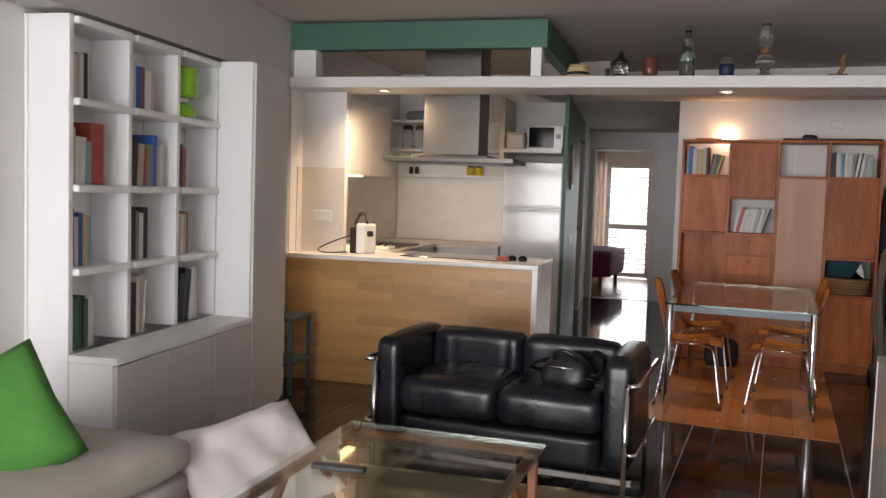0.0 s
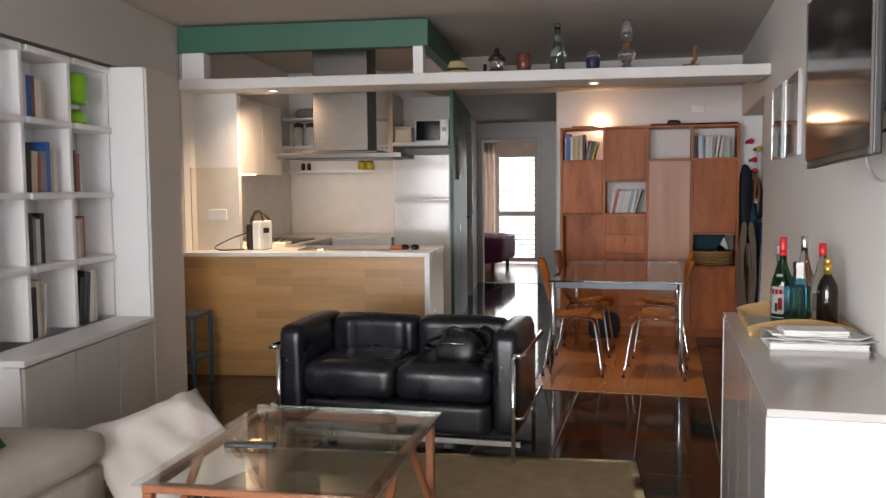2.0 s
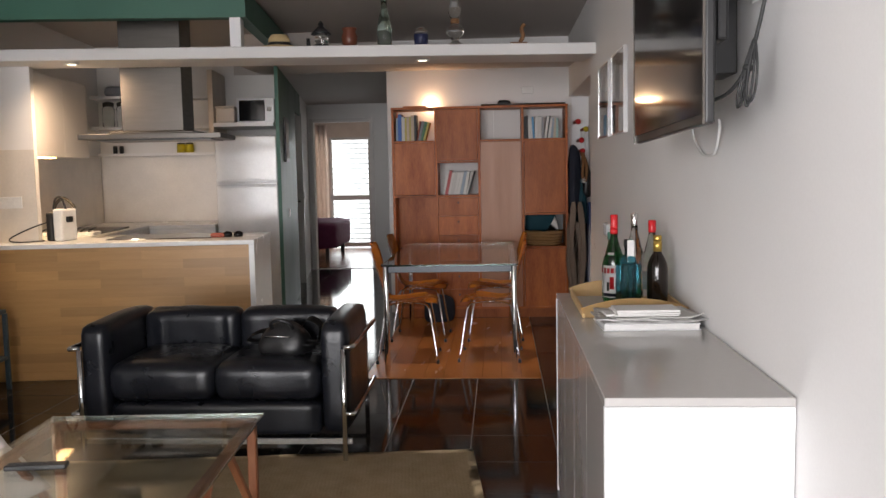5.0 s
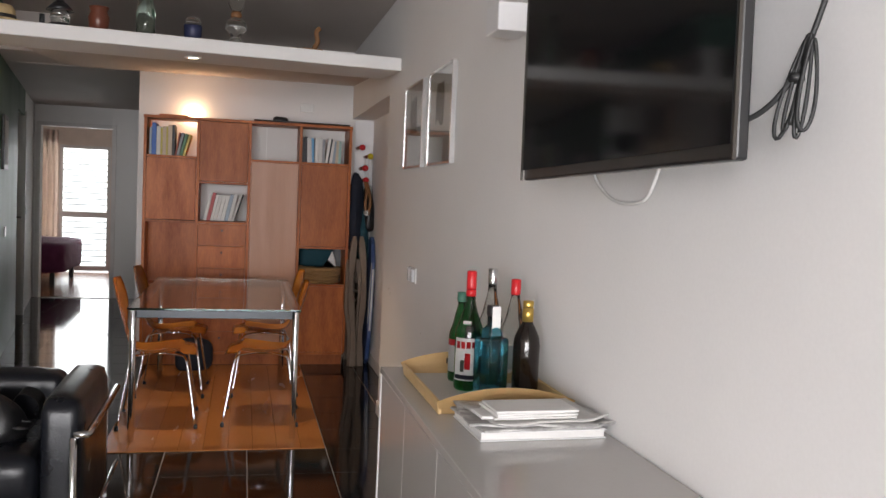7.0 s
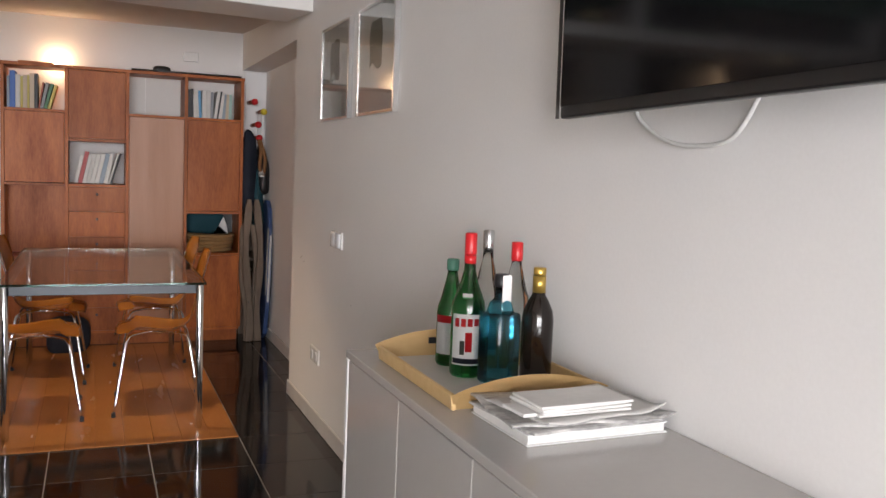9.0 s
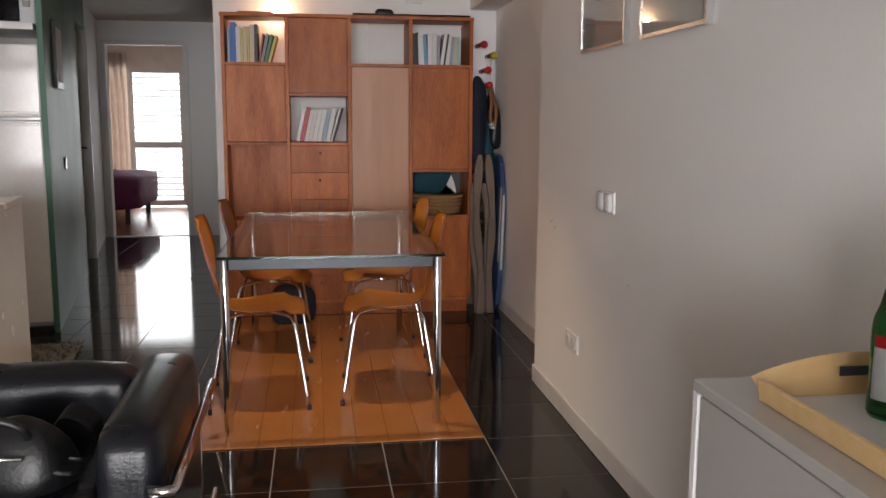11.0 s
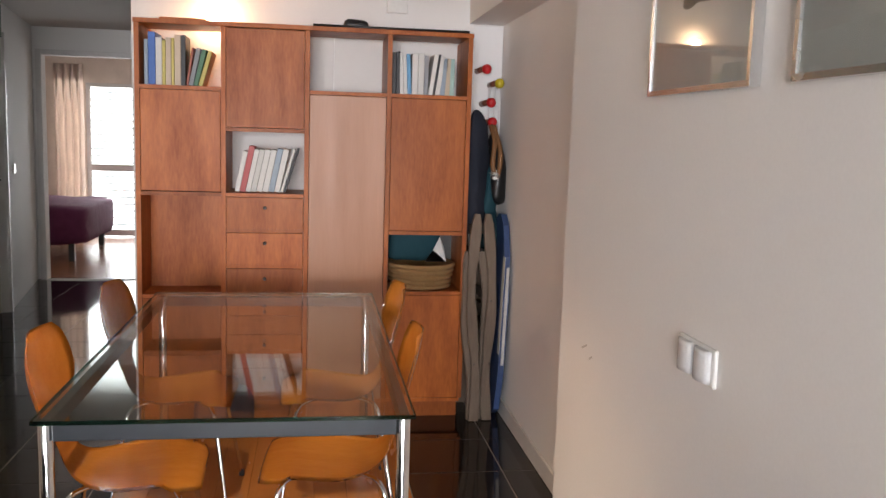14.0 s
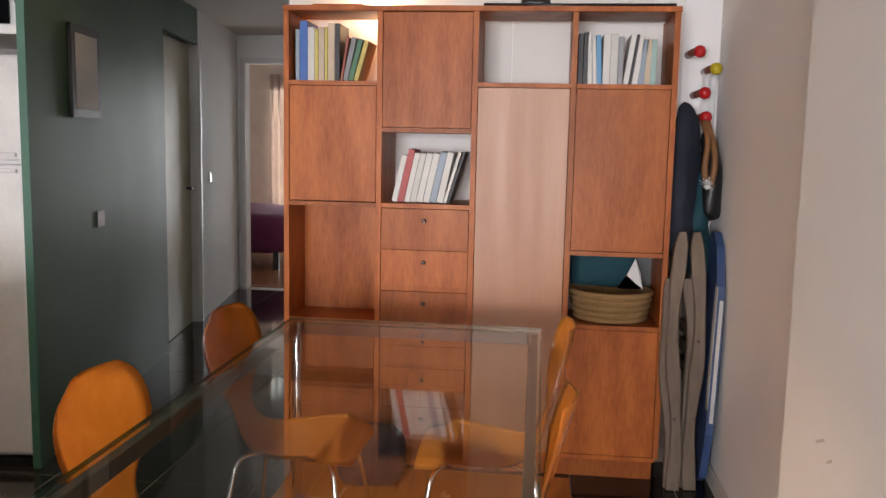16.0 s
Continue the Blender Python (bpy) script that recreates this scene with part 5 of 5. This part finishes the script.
b1 = bottle(4.0, 4.545, wine(0.0400, 0.285, 0.158), M_BOTTLE_GREEN, [(0.0132, 0.2855), (0.0142, 0.29), (0.0142, 0.335), (0.011, 0.338)], M_RED, "green vermouth bottle with red cap and white label")
part("neck_foil", lathe(bmesh.new(), [(0.0142, 0.266), (0.0142, 0.2845)], 18), M_RED, b1)
label_wrap(b1, 0.0402, 0.03, 0.15, M_PAPER, 190, 300, "white paper label")
label_wrap(b1, 0.0409, 0.034, 0.046, M_NAVY, 195, 295, "dark label line", "label_line")
label_wrap(b1, 0.0409, 0.055, 0.088, M_DARKPRINT, 222, 238, "dark label picture", "label_picture")
label_wrap(b1, 0.0409, 0.062, 0.108, M_RED, 240, 262, "red label picture", "label_picture")
for k in range(4):
    label_wrap(b1, 0.0409, 0.120 + 0.001 * k, 0.140, M_RED, 202 + 22 * k, 218 + 22 * k, "red bar of lettering", "lettering_bar")
label_wrap(b1, 0.0322, 0.186, 0.198, M_PAPER, 220, 262, "small white neck label", "neck_label")
b2 = thing("bottle", "square blue glass gin bottle with dark stopper", "bottle", pose(4.04, 4.455, SBZ + 0.0072, 0, 0, 20), "bottles on the tray")
part("body", box(-0.037, 0.037, -0.037, 0.037, 0, 0.165, 0.012, seg=3), M_BOTTLE_BLUE, b2)
part("neck", lathe(bmesh.new(), [(0.033, 0.160), (0.026, 0.185), (0.014, 0.198), (0.014, 0.222)], 20), M_BOTTLE_BLUE, b2)
part("cap", lathe(bmesh.new(), [(0.016, 0.2225), (0.017, 0.228), (0.017, 0.25), (0.013, 0.252)], 18), M_BLACK, b2, "dark stopper")
part("tax_strip", box(-0.014, 0.014, -0.0185, -0.0175, 0.17, 0.25), M_PAPER, b2, "white paper strip")
for k in range(8):
    part("relief_letter", box(-0.006, 0.008, -0.0388, -0.0372, 0.018 + k * 0.017, 0.030 + k * 0.017, 0.0005), M_BOTTLE_BLUE, b2)
b3 = bottle(4.148, 4.475, [(0.034, 0), (0.0375, 0.008), (0.0375, 0.140), (0.0345, 0.162), (0.024, 0.186), (0.0155, 0.200), (0.0145, 0.245)], M_BOTTLE_DARK, [(0.0145, 0.2455), (0.0150, 0.25), (0.0150, 0.262), (0.012, 0.264)], M_GOLD, "dark brown liqueur bottle with gold neck")
part("neck_foil", lathe(bmesh.new(), [(0.0158, 0.205), (0.0158, 0.2445)], 18), M_GOLD, b3, "gold neck foil")
b4 = bottle(4.09, 4.64, wine(0.035, 0.29, 0.17), M_CLEAR, [(0.0128, 0.2905), (0.0138, 0.294), (0.0138, 0.335), (0.011, 0.338)], M_ALU, "clear spirit bottle with silver cap")
b5 = bottle(4.15, 4.60, wine(0.035, 0.265, 0.16), M_CLEAR, [(0.0132, 0.2655), (0.0145, 0.269), (0.0145, 0.31), (0.011, 0.312)], M_RED, "clear spirit bottle with red cap and label")
label_wrap(b5, 0.0352, 0.05, 0.12, M_PAPER, 180, 320, "white paper label")
b6 = bottle(4.005, 4.66, wine(0.0355, 0.235, 0.128), M_BOTTLE_GREEN, [(0.0145, 0.2355), (0.0155, 0.239), (0.0155, 0.262), (0.012, 0.264)], M_GREEN, "smaller green bottle with red band and label")
label_wrap(b6, 0.0357, 0.03, 0.11, M_PAPER, 180, 320, "white paper label")
label_wrap(b6, 0.0363, 0.108, 0.126, M_RED, 180, 320, "red label band", "label_band")

def bent_sheets(w, d, h, curl, seed):
    """A limp stack of pages on z=0..h whose corners curl up."""
    bm = bmesh.new()
    nx, ny = 14, 10
    lay = []
    for lvl in (0, 1):
        lay.append([[bm.verts.new((w * (i / nx - 0.5) + 0.003 * noise.noise(Vector((j * 0.7, seed, lvl))), d * (j / ny - 0.5),
                                   lvl * h + curl * (abs(2 * i / nx - 1) ** 3 * 0.6 + abs(2 * j / ny - 1) ** 4 * 0.5) * (0.5 + noise.noise(Vector((i * 0.25, j * 0.3, seed)))) ** 2)) for j in range(ny + 1)] for i in range(nx + 1)])
    for i in range(nx):
        for j in range(ny):
            for lvl in (0, 1):
                g = lay[lvl]
                q = (g[i][j], g[i + 1][j], g[i + 1][j + 1], g[i][j + 1])
                bm.faces.new(q if lvl else tuple(reversed(q))).smooth = True
    edge = [(i, 0) for i in range(nx)] + [(nx, j) for j in range(ny)] + [(i, ny) for i in range(nx, 0, -1)] + [(0, j) for j in range(ny, 0, -1)]
    for k, (i, j) in enumerate(edge):
        a, b = edge[(k + 1) % len(edge)]
        bm.faces.new((lay[0][i][j], lay[0][a][b], lay[1][a][b], lay[1][i][j]))
    return bm


M_NEWS = material("printed_grey_page", (0.62, 0.61, 0.59), 0.4, second=(0.16, 0.155, 0.15), scale=16, stretch=(1, 3, 1), fine=70, mottle=0.35, bump=0)
PILE = pose(4.05, 4.155, SBZ + 0.0006)
white_book = thing("book", "thick white book at the bottom of a pile", "book", PILE @ pose(0, 0, 0, 0, 0, 2), "pile on the sideboard")
part("page_block", box(-0.151, 0.151, -0.110, 0.113, 0.003, 0.019), M_PAPER, white_book)
part("cover", box(-0.155, 0.155, -0.115, 0.115, 0.0, 0.0025, 0.001), M_WHITE, white_book, "white cover board")
part("cover", box(-0.155, 0.155, -0.115, 0.115, 0.0195, 0.022, 0.001), M_WHITE, white_book, "white cover board")
for w, d, h, z, rz, ox, curl, mt, lab in (
        (0.34, 0.235, 0.004, 0.0226, 6, 0.012, 0.010, M_NEWS, "grey printed magazine with curling corners"),
        (0.31, 0.225, 0.004, 0.0285, -4, -0.010, 0.012, M_NEWS, "grey printed magazine with curling corners"),
        (0.29, 0.21, 0.003, 0.0340, 9, 0.015, 0.012, M_PRINT, "pale grey leaflet with curling corners")):
    solid("magazine", bent_sheets(w, d, h, curl, rz * 1.7), mt, lab, "magazine", PILE @ pose(ox, 0.0, z, 0, 0, rz), "pile on the sideboard")
parcel = thing("envelope_stack", "small stack of white envelopes on the magazines", "envelopes", PILE @ pose(-0.005, -0.015, 0.0395, 0, 0, 4), "pile on the sideboard")
for k in range(4):
    part("envelope", box(-0.105, 0.10, -0.065, 0.05, 0.0052 * k, 0.0052 * k + 0.005, 0.0012), M_PAPER, parcel, "", pose(0.004 * (k % 2), 0.003 * (k % 3), 0, 0, 0, 2.5 * (k % 3) - 2))
part("folded_flap", box(-0.135, -0.106, -0.05, 0.03, 0.0, 0.007, 0.0015), M_PAPER, parcel)

# ---- living corner ----
rug = thing("rug", "coarse beige jute rug", "rug", pose(3.43, 5.395, 0, 0, 0, 6.0))
bm = bmesh.new()
NX, NY = 50, 44
g = [[bm.verts.new((-2.5 * i / NX + 0.006 * noise.noise(Vector((i, j, 0))), -2.2 * j / NY + 0.004 * noise.noise(Vector((j, i, 3))), 0.010 + 0.003 * noise.noise(Vector((i * 0.3, j * 0.3, 1))))) for j in range(NY + 1)] for i in range(NX + 1)]
for i in range(NX):
    for j in range(NY):
        bm.faces.new((g[i][j], g[i][j + 1], g[i + 1][j + 1], g[i + 1][j])).smooth = True
bmesh.ops.solidify(bm, geom=bm.faces[:], thickness=0.008)
part("weave", bm, M_JUTE, rug)

# two-seat sofa, its front towards -y
SX0, SX1, SY0, SY1 = 1.53, 2.865, 5.235, 5.93
sofa = thing("sofa", "black leather two-seat sofa in a chromed tube frame", "sofa", pose((SX0 + SX1) / 2, (SY0 + SY1) / 2, 0, 0, 0, 0.5))
hw, hd = (SX1 - SX0) / 2, (SY1 - SY0) / 2
for sx in (-1, 1):
    part("arm_cushion", soft_box(0.135, 2 * hd - 0.03, 0.535, 0.04, 10, 0.008, sx * 3), M_LEATHER, sofa, "", pose(sx * (hw - 0.085), 0, 0.125))
iw = 2 * hw - 0.31
for k, sx in enumerate((-1, 1)):
    part("seat_cushion", soft_box(iw / 2 - 0.006, 0.54, 0.185, 0.055, 12, 0.018, 11 + k, 0.008), M_LEATHER, sofa, "", pose(sx * iw / 4, -0.07, 0.285))
    bmc = soft_box(iw / 2 - 0.004, 0.15, 0.375, 0.04, 14, 0.012, 17 + k, 0.006)
    for v in bmc.verts:
        if v.co.y < 0:
            fold = math.exp(-((v.co.z - 0.22) / 0.14) ** 2)
            v.co.y += 0.016 * fold * math.sin(v.co.x * 75 + 2 * math.sin(v.co.x * 11 + k)) * (1.0 if k == 0 else 0.35)
    part("back_cushion", bmc, M_LEATHER, sofa, "", pose(sx * iw / 4, hd - 0.125, 0.28, 5, 0, 0))
part("base_cushion", soft_box(iw - 0.004, 0.56, 0.165, 0.03, 12, 0.004, 9), M_LEATHER, sofa, "", pose(0, -0.05, 0.115))
R = 0.0125
for sx in (-1, 1):
    x = sx * (hw - 0.035)
    xo = sx * (hw + 0.012)
    part("front_leg", tube(bmesh.new(), [(x, -hd - 0.018, 0.004), (x, -hd - 0.018, 0.545)], R, 12), M_CHROME, sofa)
    part("arm_rail", tube(bmesh.new(), [(x - sx * 0.0, -hd - 0.018, 0.553), (xo, -hd - 0.018, 0.553), (xo, -hd + 0.0, 0.553), (xo, hd + 0.01, 0.553)], R, 12), M_CHROME, sofa)
    part("side_rail", tube(bmesh.new(), [(x, -hd - 0.018, 0.235), (xo, -hd - 0.018, 0.235), (xo, -hd, 0.235), (xo, hd + 0.01, 0.235)], R * 0.8, 10), M_CHROME, sofa)
    part("back_leg", tube(bmesh.new(), [(x, hd + 0.012, 0.004), (x, hd + 0.012, 0.55)], R, 12), M_CHROME, sofa)
part("front_rail", box(-hw + 0.0, hw - 0.0, -hd - 0.012, -hd + 0.006, 0.085, 0.115, 0.003), M_ALU, sofa)
part("back_rail", box(-hw + 0.02, hw - 0.02, hd + 0.0, hd + 0.012, 0.088, 0.112, 0.003), M_CHROME, sofa)
bag = thing("handbag", "black leather handbag lying on the sofa seat", "handbag", pose(2.50, 5.47, 0.468, 0, 0, -8))
bm = soft_box(0.23, 0.15, 0.145, 0.055, 10, 0.02, 5, 0.016)
for v in bm.verts:
    k = v.co.z / 0.145
    v.co.x *= 1.12 - 0.35 * k * k
    v.co.y *= 1.1 - 0.45 * k
part("body", bm, M_BAG, bag)
part("handle", tube(bmesh.new(), smooth_path([(-0.05, -0.035, 0.13), (-0.045, -0.06, 0.165), (0.0, -0.07, 0.185), (0.05, -0.06, 0.165), (0.055, -0.035, 0.13)]), 0.010), M_BAG, bag)
for sx, lift in ((-1, -0.045), (1, 0.02)):
    bm = bmesh.new()
    pts = smooth_path([(0.06 * sx, 0.02, 0.10), (0.12 * sx, 0.01, 0.16 + lift), (0.19 * sx, 0.0, 0.13 + lift), (0.17 * sx, -0.02, 0.07), (0.08 * sx, -0.02, 0.07)], 5)
    rows_b = [[bm.verts.new(p + Vector((0, dy, 0.008 * dy / 0.03))) for dy in (-0.03, -0.01, 0.01, 0.03)] for p in pts]
    for a, b in zip(rows_b, rows_b[1:]):
        for k in range(3):
            bm.faces.new((a[k], a[k + 1], b[k + 1], b[k])).smooth = True
    bmesh.ops.solidify(bm, geom=bm.faces[:], thickness=0.006)
    part("strap", bm, M_BAG, bag, "wide looped leather strap")
part("zip", tube(bmesh.new(), [(-0.07, -0.082, 0.098), (-0.02, -0.084, 0.105), (0.06, -0.080, 0.102)], 0.004), M_CHROME, bag, "silver zip")

# glass coffee table with crossed wooden legs
ct = thing("coffee_table", "low coffee table, glass top in a reddish hardwood frame", "coffee table", pose(2.21, 4.10, 0, 0, 0, 3.5))
CW, CD, CZ = 0.43, 0.54, 0.40
part("glass_top", box(-CW, CW, -CD, CD, CZ - 0.010, CZ, 0.002), M_GLASS_TOP, ct, "clear glass top")
bm = box(-CW, CW, CD + 0.0005, CD + 0.003, CZ - 0.0095, CZ - 0.0005)
add_box(bm, CW + 0.0005, CW + 0.003, -CD, CD, CZ - 0.0095, CZ - 0.0005)
part("glass_edge", bm, M_ALU, ct, "bright glass edge")
for sy in (-1, 1):
    part("frame_rail", box(-CW + 0.02, CW - 0.02, sy * (CD - 0.045) - 0.018, sy * (CD - 0.045) + 0.018, CZ - 0.042, CZ - 0.0115, 0.004), M_TEAK, ct)
for sx in (-1, 1):
    part("frame_rail", box(sx * (CW - 0.04) - 0.018, sx * (CW - 0.04) + 0.018, -CD + 0.07, CD - 0.07, CZ - 0.042, CZ - 0.0115, 0.004), M_TEAK, ct)
    for sy in (-1, 1):
        part("leg", box(-0.018, 0.018, -0.018, 0.018, 0.0, 0.345, 0.004), M_TEAK, ct, "", pose(sx * (CW - 0.04), sy * (CD - 0.045), 0.0135))
        part("brace", box(-0.014, 0.014, -0.012, 0.012, 0.0, 0.47, 0.003), M_TEAK, ct, "", pose(sx * (CW - 0.04), sy * (CD - 0.08), 0.03, sy * 45, 0, 0))
rc = thing("remote_control", "black remote control on the glass table", "remote control", pose(2.02, 4.0, CZ + 0.0007, 0, 0, 8))
part("body", box(-0.10, 0.10, -0.022, 0.022, 0, 0.018, 0.005, seg=2), M_BLACK, rc)
for k in range(7):
    part("button", box(-0.085 + k * 0.022, -0.073 + k * 0.022, -0.008, 0.008, 0.0185, 0.0205), M_FRAME_DARK, rc)

# low sofa with green cushion, cream floor cushion
lw = thing("chaise", "low beige upholstered chaise seat", "sofa", pose(0.69, 3.0, 0, 0, 0, 4))
part("base", soft_box(1.45, 2.0, 0.24, 0.03, 10, 0.004, 21), M_SOFA, lw, "", pose(0, 0, 0.04))
part("seat_cushion", soft_box(1.47, 2.02, 0.15, 0.06, 14, 0.02, 23, 0.012), M_SOFA, lw, "", pose(0, 0, 0.275))
for x, y in ((-0.6, -0.9), (0.6, -0.9), (-0.6, 0.9), (0.6, 0.9)):
    part("leg", lathe(bmesh.new(), [(0.02, 0.001), (0.022, 0.045)], 10, (x, y, 0)), M_BLACK, lw)


def leaning(centre, d1, d2):
    """A pose whose diagonals in its own plane run along d1 and d2."""
    d1, d2 = Vector(d1).normalized(), Vector(d2)
    d2 = (d2 - d2.dot(d1) * d1).normalized()
    ax, ay = (d1 + d2).normalized(), (d2 - d1).normalized()
    m = Matrix((ax, ay, ax.cross(ay))).transposed().to_4x4()
    m.translation = centre
    return m


solid("green_cushion", cushion(0.47, 0.47, 0.16, seed=1), M_GPILLOW, "bright green square cotton cushion on the chaise", "cushion", leaning((0.964, 3.462, 0.545), (1.235, 0.610, -0.321), (-0.029, 0.703, 1.227)) @ pose(0, 0, -0.08))
solid("floor_cushion", cushion(0.57, 0.57, 0.16, n=22, seed=2, wobble=0.010), M_PILLOW, "large cream linen cushion leaning on a basket", "cushion", leaning((1.49, 4.25, 0.275), (0.65, 0.16, -0.11), (-0.17, 0.6, 0.35)) @ pose(0, 0, -0.085))
bk = thing("wire_basket", "dark wire basket with striped cloth", "basket", pose(1.50, 4.24, 0))
for k in range(4):
    part("ring", tube(bmesh.new(), [(0.17 * math.cos(a * math.pi / 10), 0.17 * math.sin(a * math.pi / 10), 0.012 + 0.05 * k) for a in range(20)], 0.006, 6, True), M_BLACK, bk)
for k in range(12):
    a = k * math.pi / 6
    part("wire", tube(bmesh.new(), [(0.17 * math.cos(a), 0.17 * math.sin(a), 0.008), (0.17 * math.cos(a), 0.17 * math.sin(a), 0.17)], 0.004, 6), M_PAPER, bk)


# ---- ornaments on the beam ----
def on_beam(u):
    return BEAM @ pose(u, 0.10, 2.2006)


hat = thing("straw_hat", "pale straw hat with dark band lying on the beam", "hat", on_beam(2.06))
part("brim", lathe(bmesh.new(), [(0.12, 0.0), (0.122, 0.006), (0.07, 0.016)], 28), M_STRAW_HAT, hat)
part("crown", lathe(bmesh.new(), [(0.074, 0.0165), (0.07, 0.06), (0.055, 0.085), (0.01, 0.09)], 28), M_STRAW_HAT, hat)
part("band", lathe(bmesh.new(), [(0.0765, 0.017), (0.0755, 0.034)], 28), M_BLACK, hat, "dark band")
lan = thing("lantern", "small dark metal lantern with pointed roof", "lantern", on_beam(2.34))
part("base", lathe(bmesh.new(), [(0.06, 0), (0.06, 0.012), (0.045, 0.02)], 16), M_BLACK, lan)
part("glass", lathe(bmesh.new(), [(0.042, 0.0205), (0.05, 0.05), (0.042, 0.085)], 16), M_CLEAR, lan)
part("roof", lathe(bmesh.new(), [(0.07, 0.0855), (0.045, 0.115), (0.016, 0.14), (0.02, 0.155), (0.006, 0.175)], 16), M_BLACK, lan)
part("hanger", tube(bmesh.new(), [(-0.085, 0, 0.001), (-0.085, 0, 0.06)], 0.014), M_BLACK, lan)
owl = solid("clay_jug", lathe(bmesh.new(), [(0.035, 0), (0.05, 0.02), (0.055, 0.07), (0.042, 0.10), (0.052, 0.125), (0.046, 0.127), (0.02, 0.11)], 20), M_CLAY, "small brown glazed clay jug on the beam", "jug", on_beam(2.53))
bg = thing("glass_bottle", "tall pale green glass bottle on the beam", "bottle", on_beam(2.765))
part("body", lathe(bmesh.new(), [(0.043, 0), (0.05, 0.01), (0.05, 0.12), (0.04, 0.18), (0.022, 0.24), (0.020, 0.30)], 22), M_GREENCLEAR, bg)
part("lip", lathe(bmesh.new(), [(0.024, 0.3005), (0.026, 0.31), (0.026, 0.325), (0.02, 0.328)], 18), M_GREENCLEAR, bg)
vs_ob = thing("blue_jar", "dark blue glass jar with clear top on the beam", "jar", on_beam(3.01))
part("body", lathe(bmesh.new(), [(0.035, 0), (0.045, 0.008), (0.05, 0.075), (0.046, 0.08)], 20), book_mat((0.02, 0.025, 0.07)), vs_ob)
part("top", lathe(bmesh.new(), [(0.044, 0.0805), (0.046, 0.10), (0.03, 0.125), (0.012, 0.132)], 20), M_CLEAR, vs_ob)
oil = thing("oil_lamp", "clear glass oil lamp with tall chimney on the beam", "lamp", on_beam(3.24))
part("reservoir", lathe(bmesh.new(), [(0.05, 0), (0.052, 0.01), (0.022, 0.03), (0.03, 0.05), (0.06, 0.085), (0.055, 0.12), (0.025, 0.145)], 22), M_CLEAR, oil)
part("burner", lathe(bmesh.new(), [(0.026, 0.1455), (0.03, 0.155), (0.03, 0.17), (0.02, 0.18)], 18), M_BROWN, oil)
part("chimney", lathe(bmesh.new(), [(0.028, 0.1805), (0.045, 0.22), (0.036, 0.27), (0.024, 0.31), (0.028, 0.335)], 22), M_CLEAR, oil)
bird = thing("wooden_figure", "small carved wooden shape on the beam", "ornament", on_beam(3.68))
part("foot", box(-0.07, 0.05, -0.02, 0.02, 0, 0.02, 0.006), M_BROWN, bird)
part("body", tube(bmesh.new(), smooth_path([(0.0, 0, 0.0205), (0.02, 0, 0.06), (0.012, 0, 0.11), (0.03, 0, 0.14)]), 0.014), M_BROWN, bird)

# ---- floor tiles, last ----
TXS, TYS = 0.421, 0.401
floor = structure("floor", box(-2.2, 4.72, -4.0, 13.40, -0.10, -0.0012), M_GROUT, "dark polished stone tile floor with thin pale joints", category="floor")
tile_me = mesh_from(box(0, TXS - 0.004, 0, TYS - 0.004, -0.0055, 0.0, 0.0012), "tile", M_TILE)
rest = bmesh.new()
count = 0
cells = []
for i in range(-13, 4):
    for j in range(-27, 18):
        x, y = 3.417 + i * TXS, 6.845 + j * TYS
        if x + TXS > 4.72 or x < -2.1 or y < -3.98 or y + TYS > 13.41:
            continue
        cells.append((abs(x - 3.0) * 1.2 + abs(y - 6.8) * 0.8, x, y))
cells.sort()
for k, (d, x, y) in enumerate(cells):
    if k < 290:
        o = new("tile", tile_me)
        o.parent = floor
        o.location = (x + 0.002, y + 0.002, 0)
    else:
        add_box(rest, x + 0.002, x + TXS - 0.002, y + 0.002, y + TYS - 0.002, -0.0055, 0.0)
ob = part("far_tiles", rest, M_TILE, floor, "dark polished stone tiles")
tagged(ob, kind="stuff")
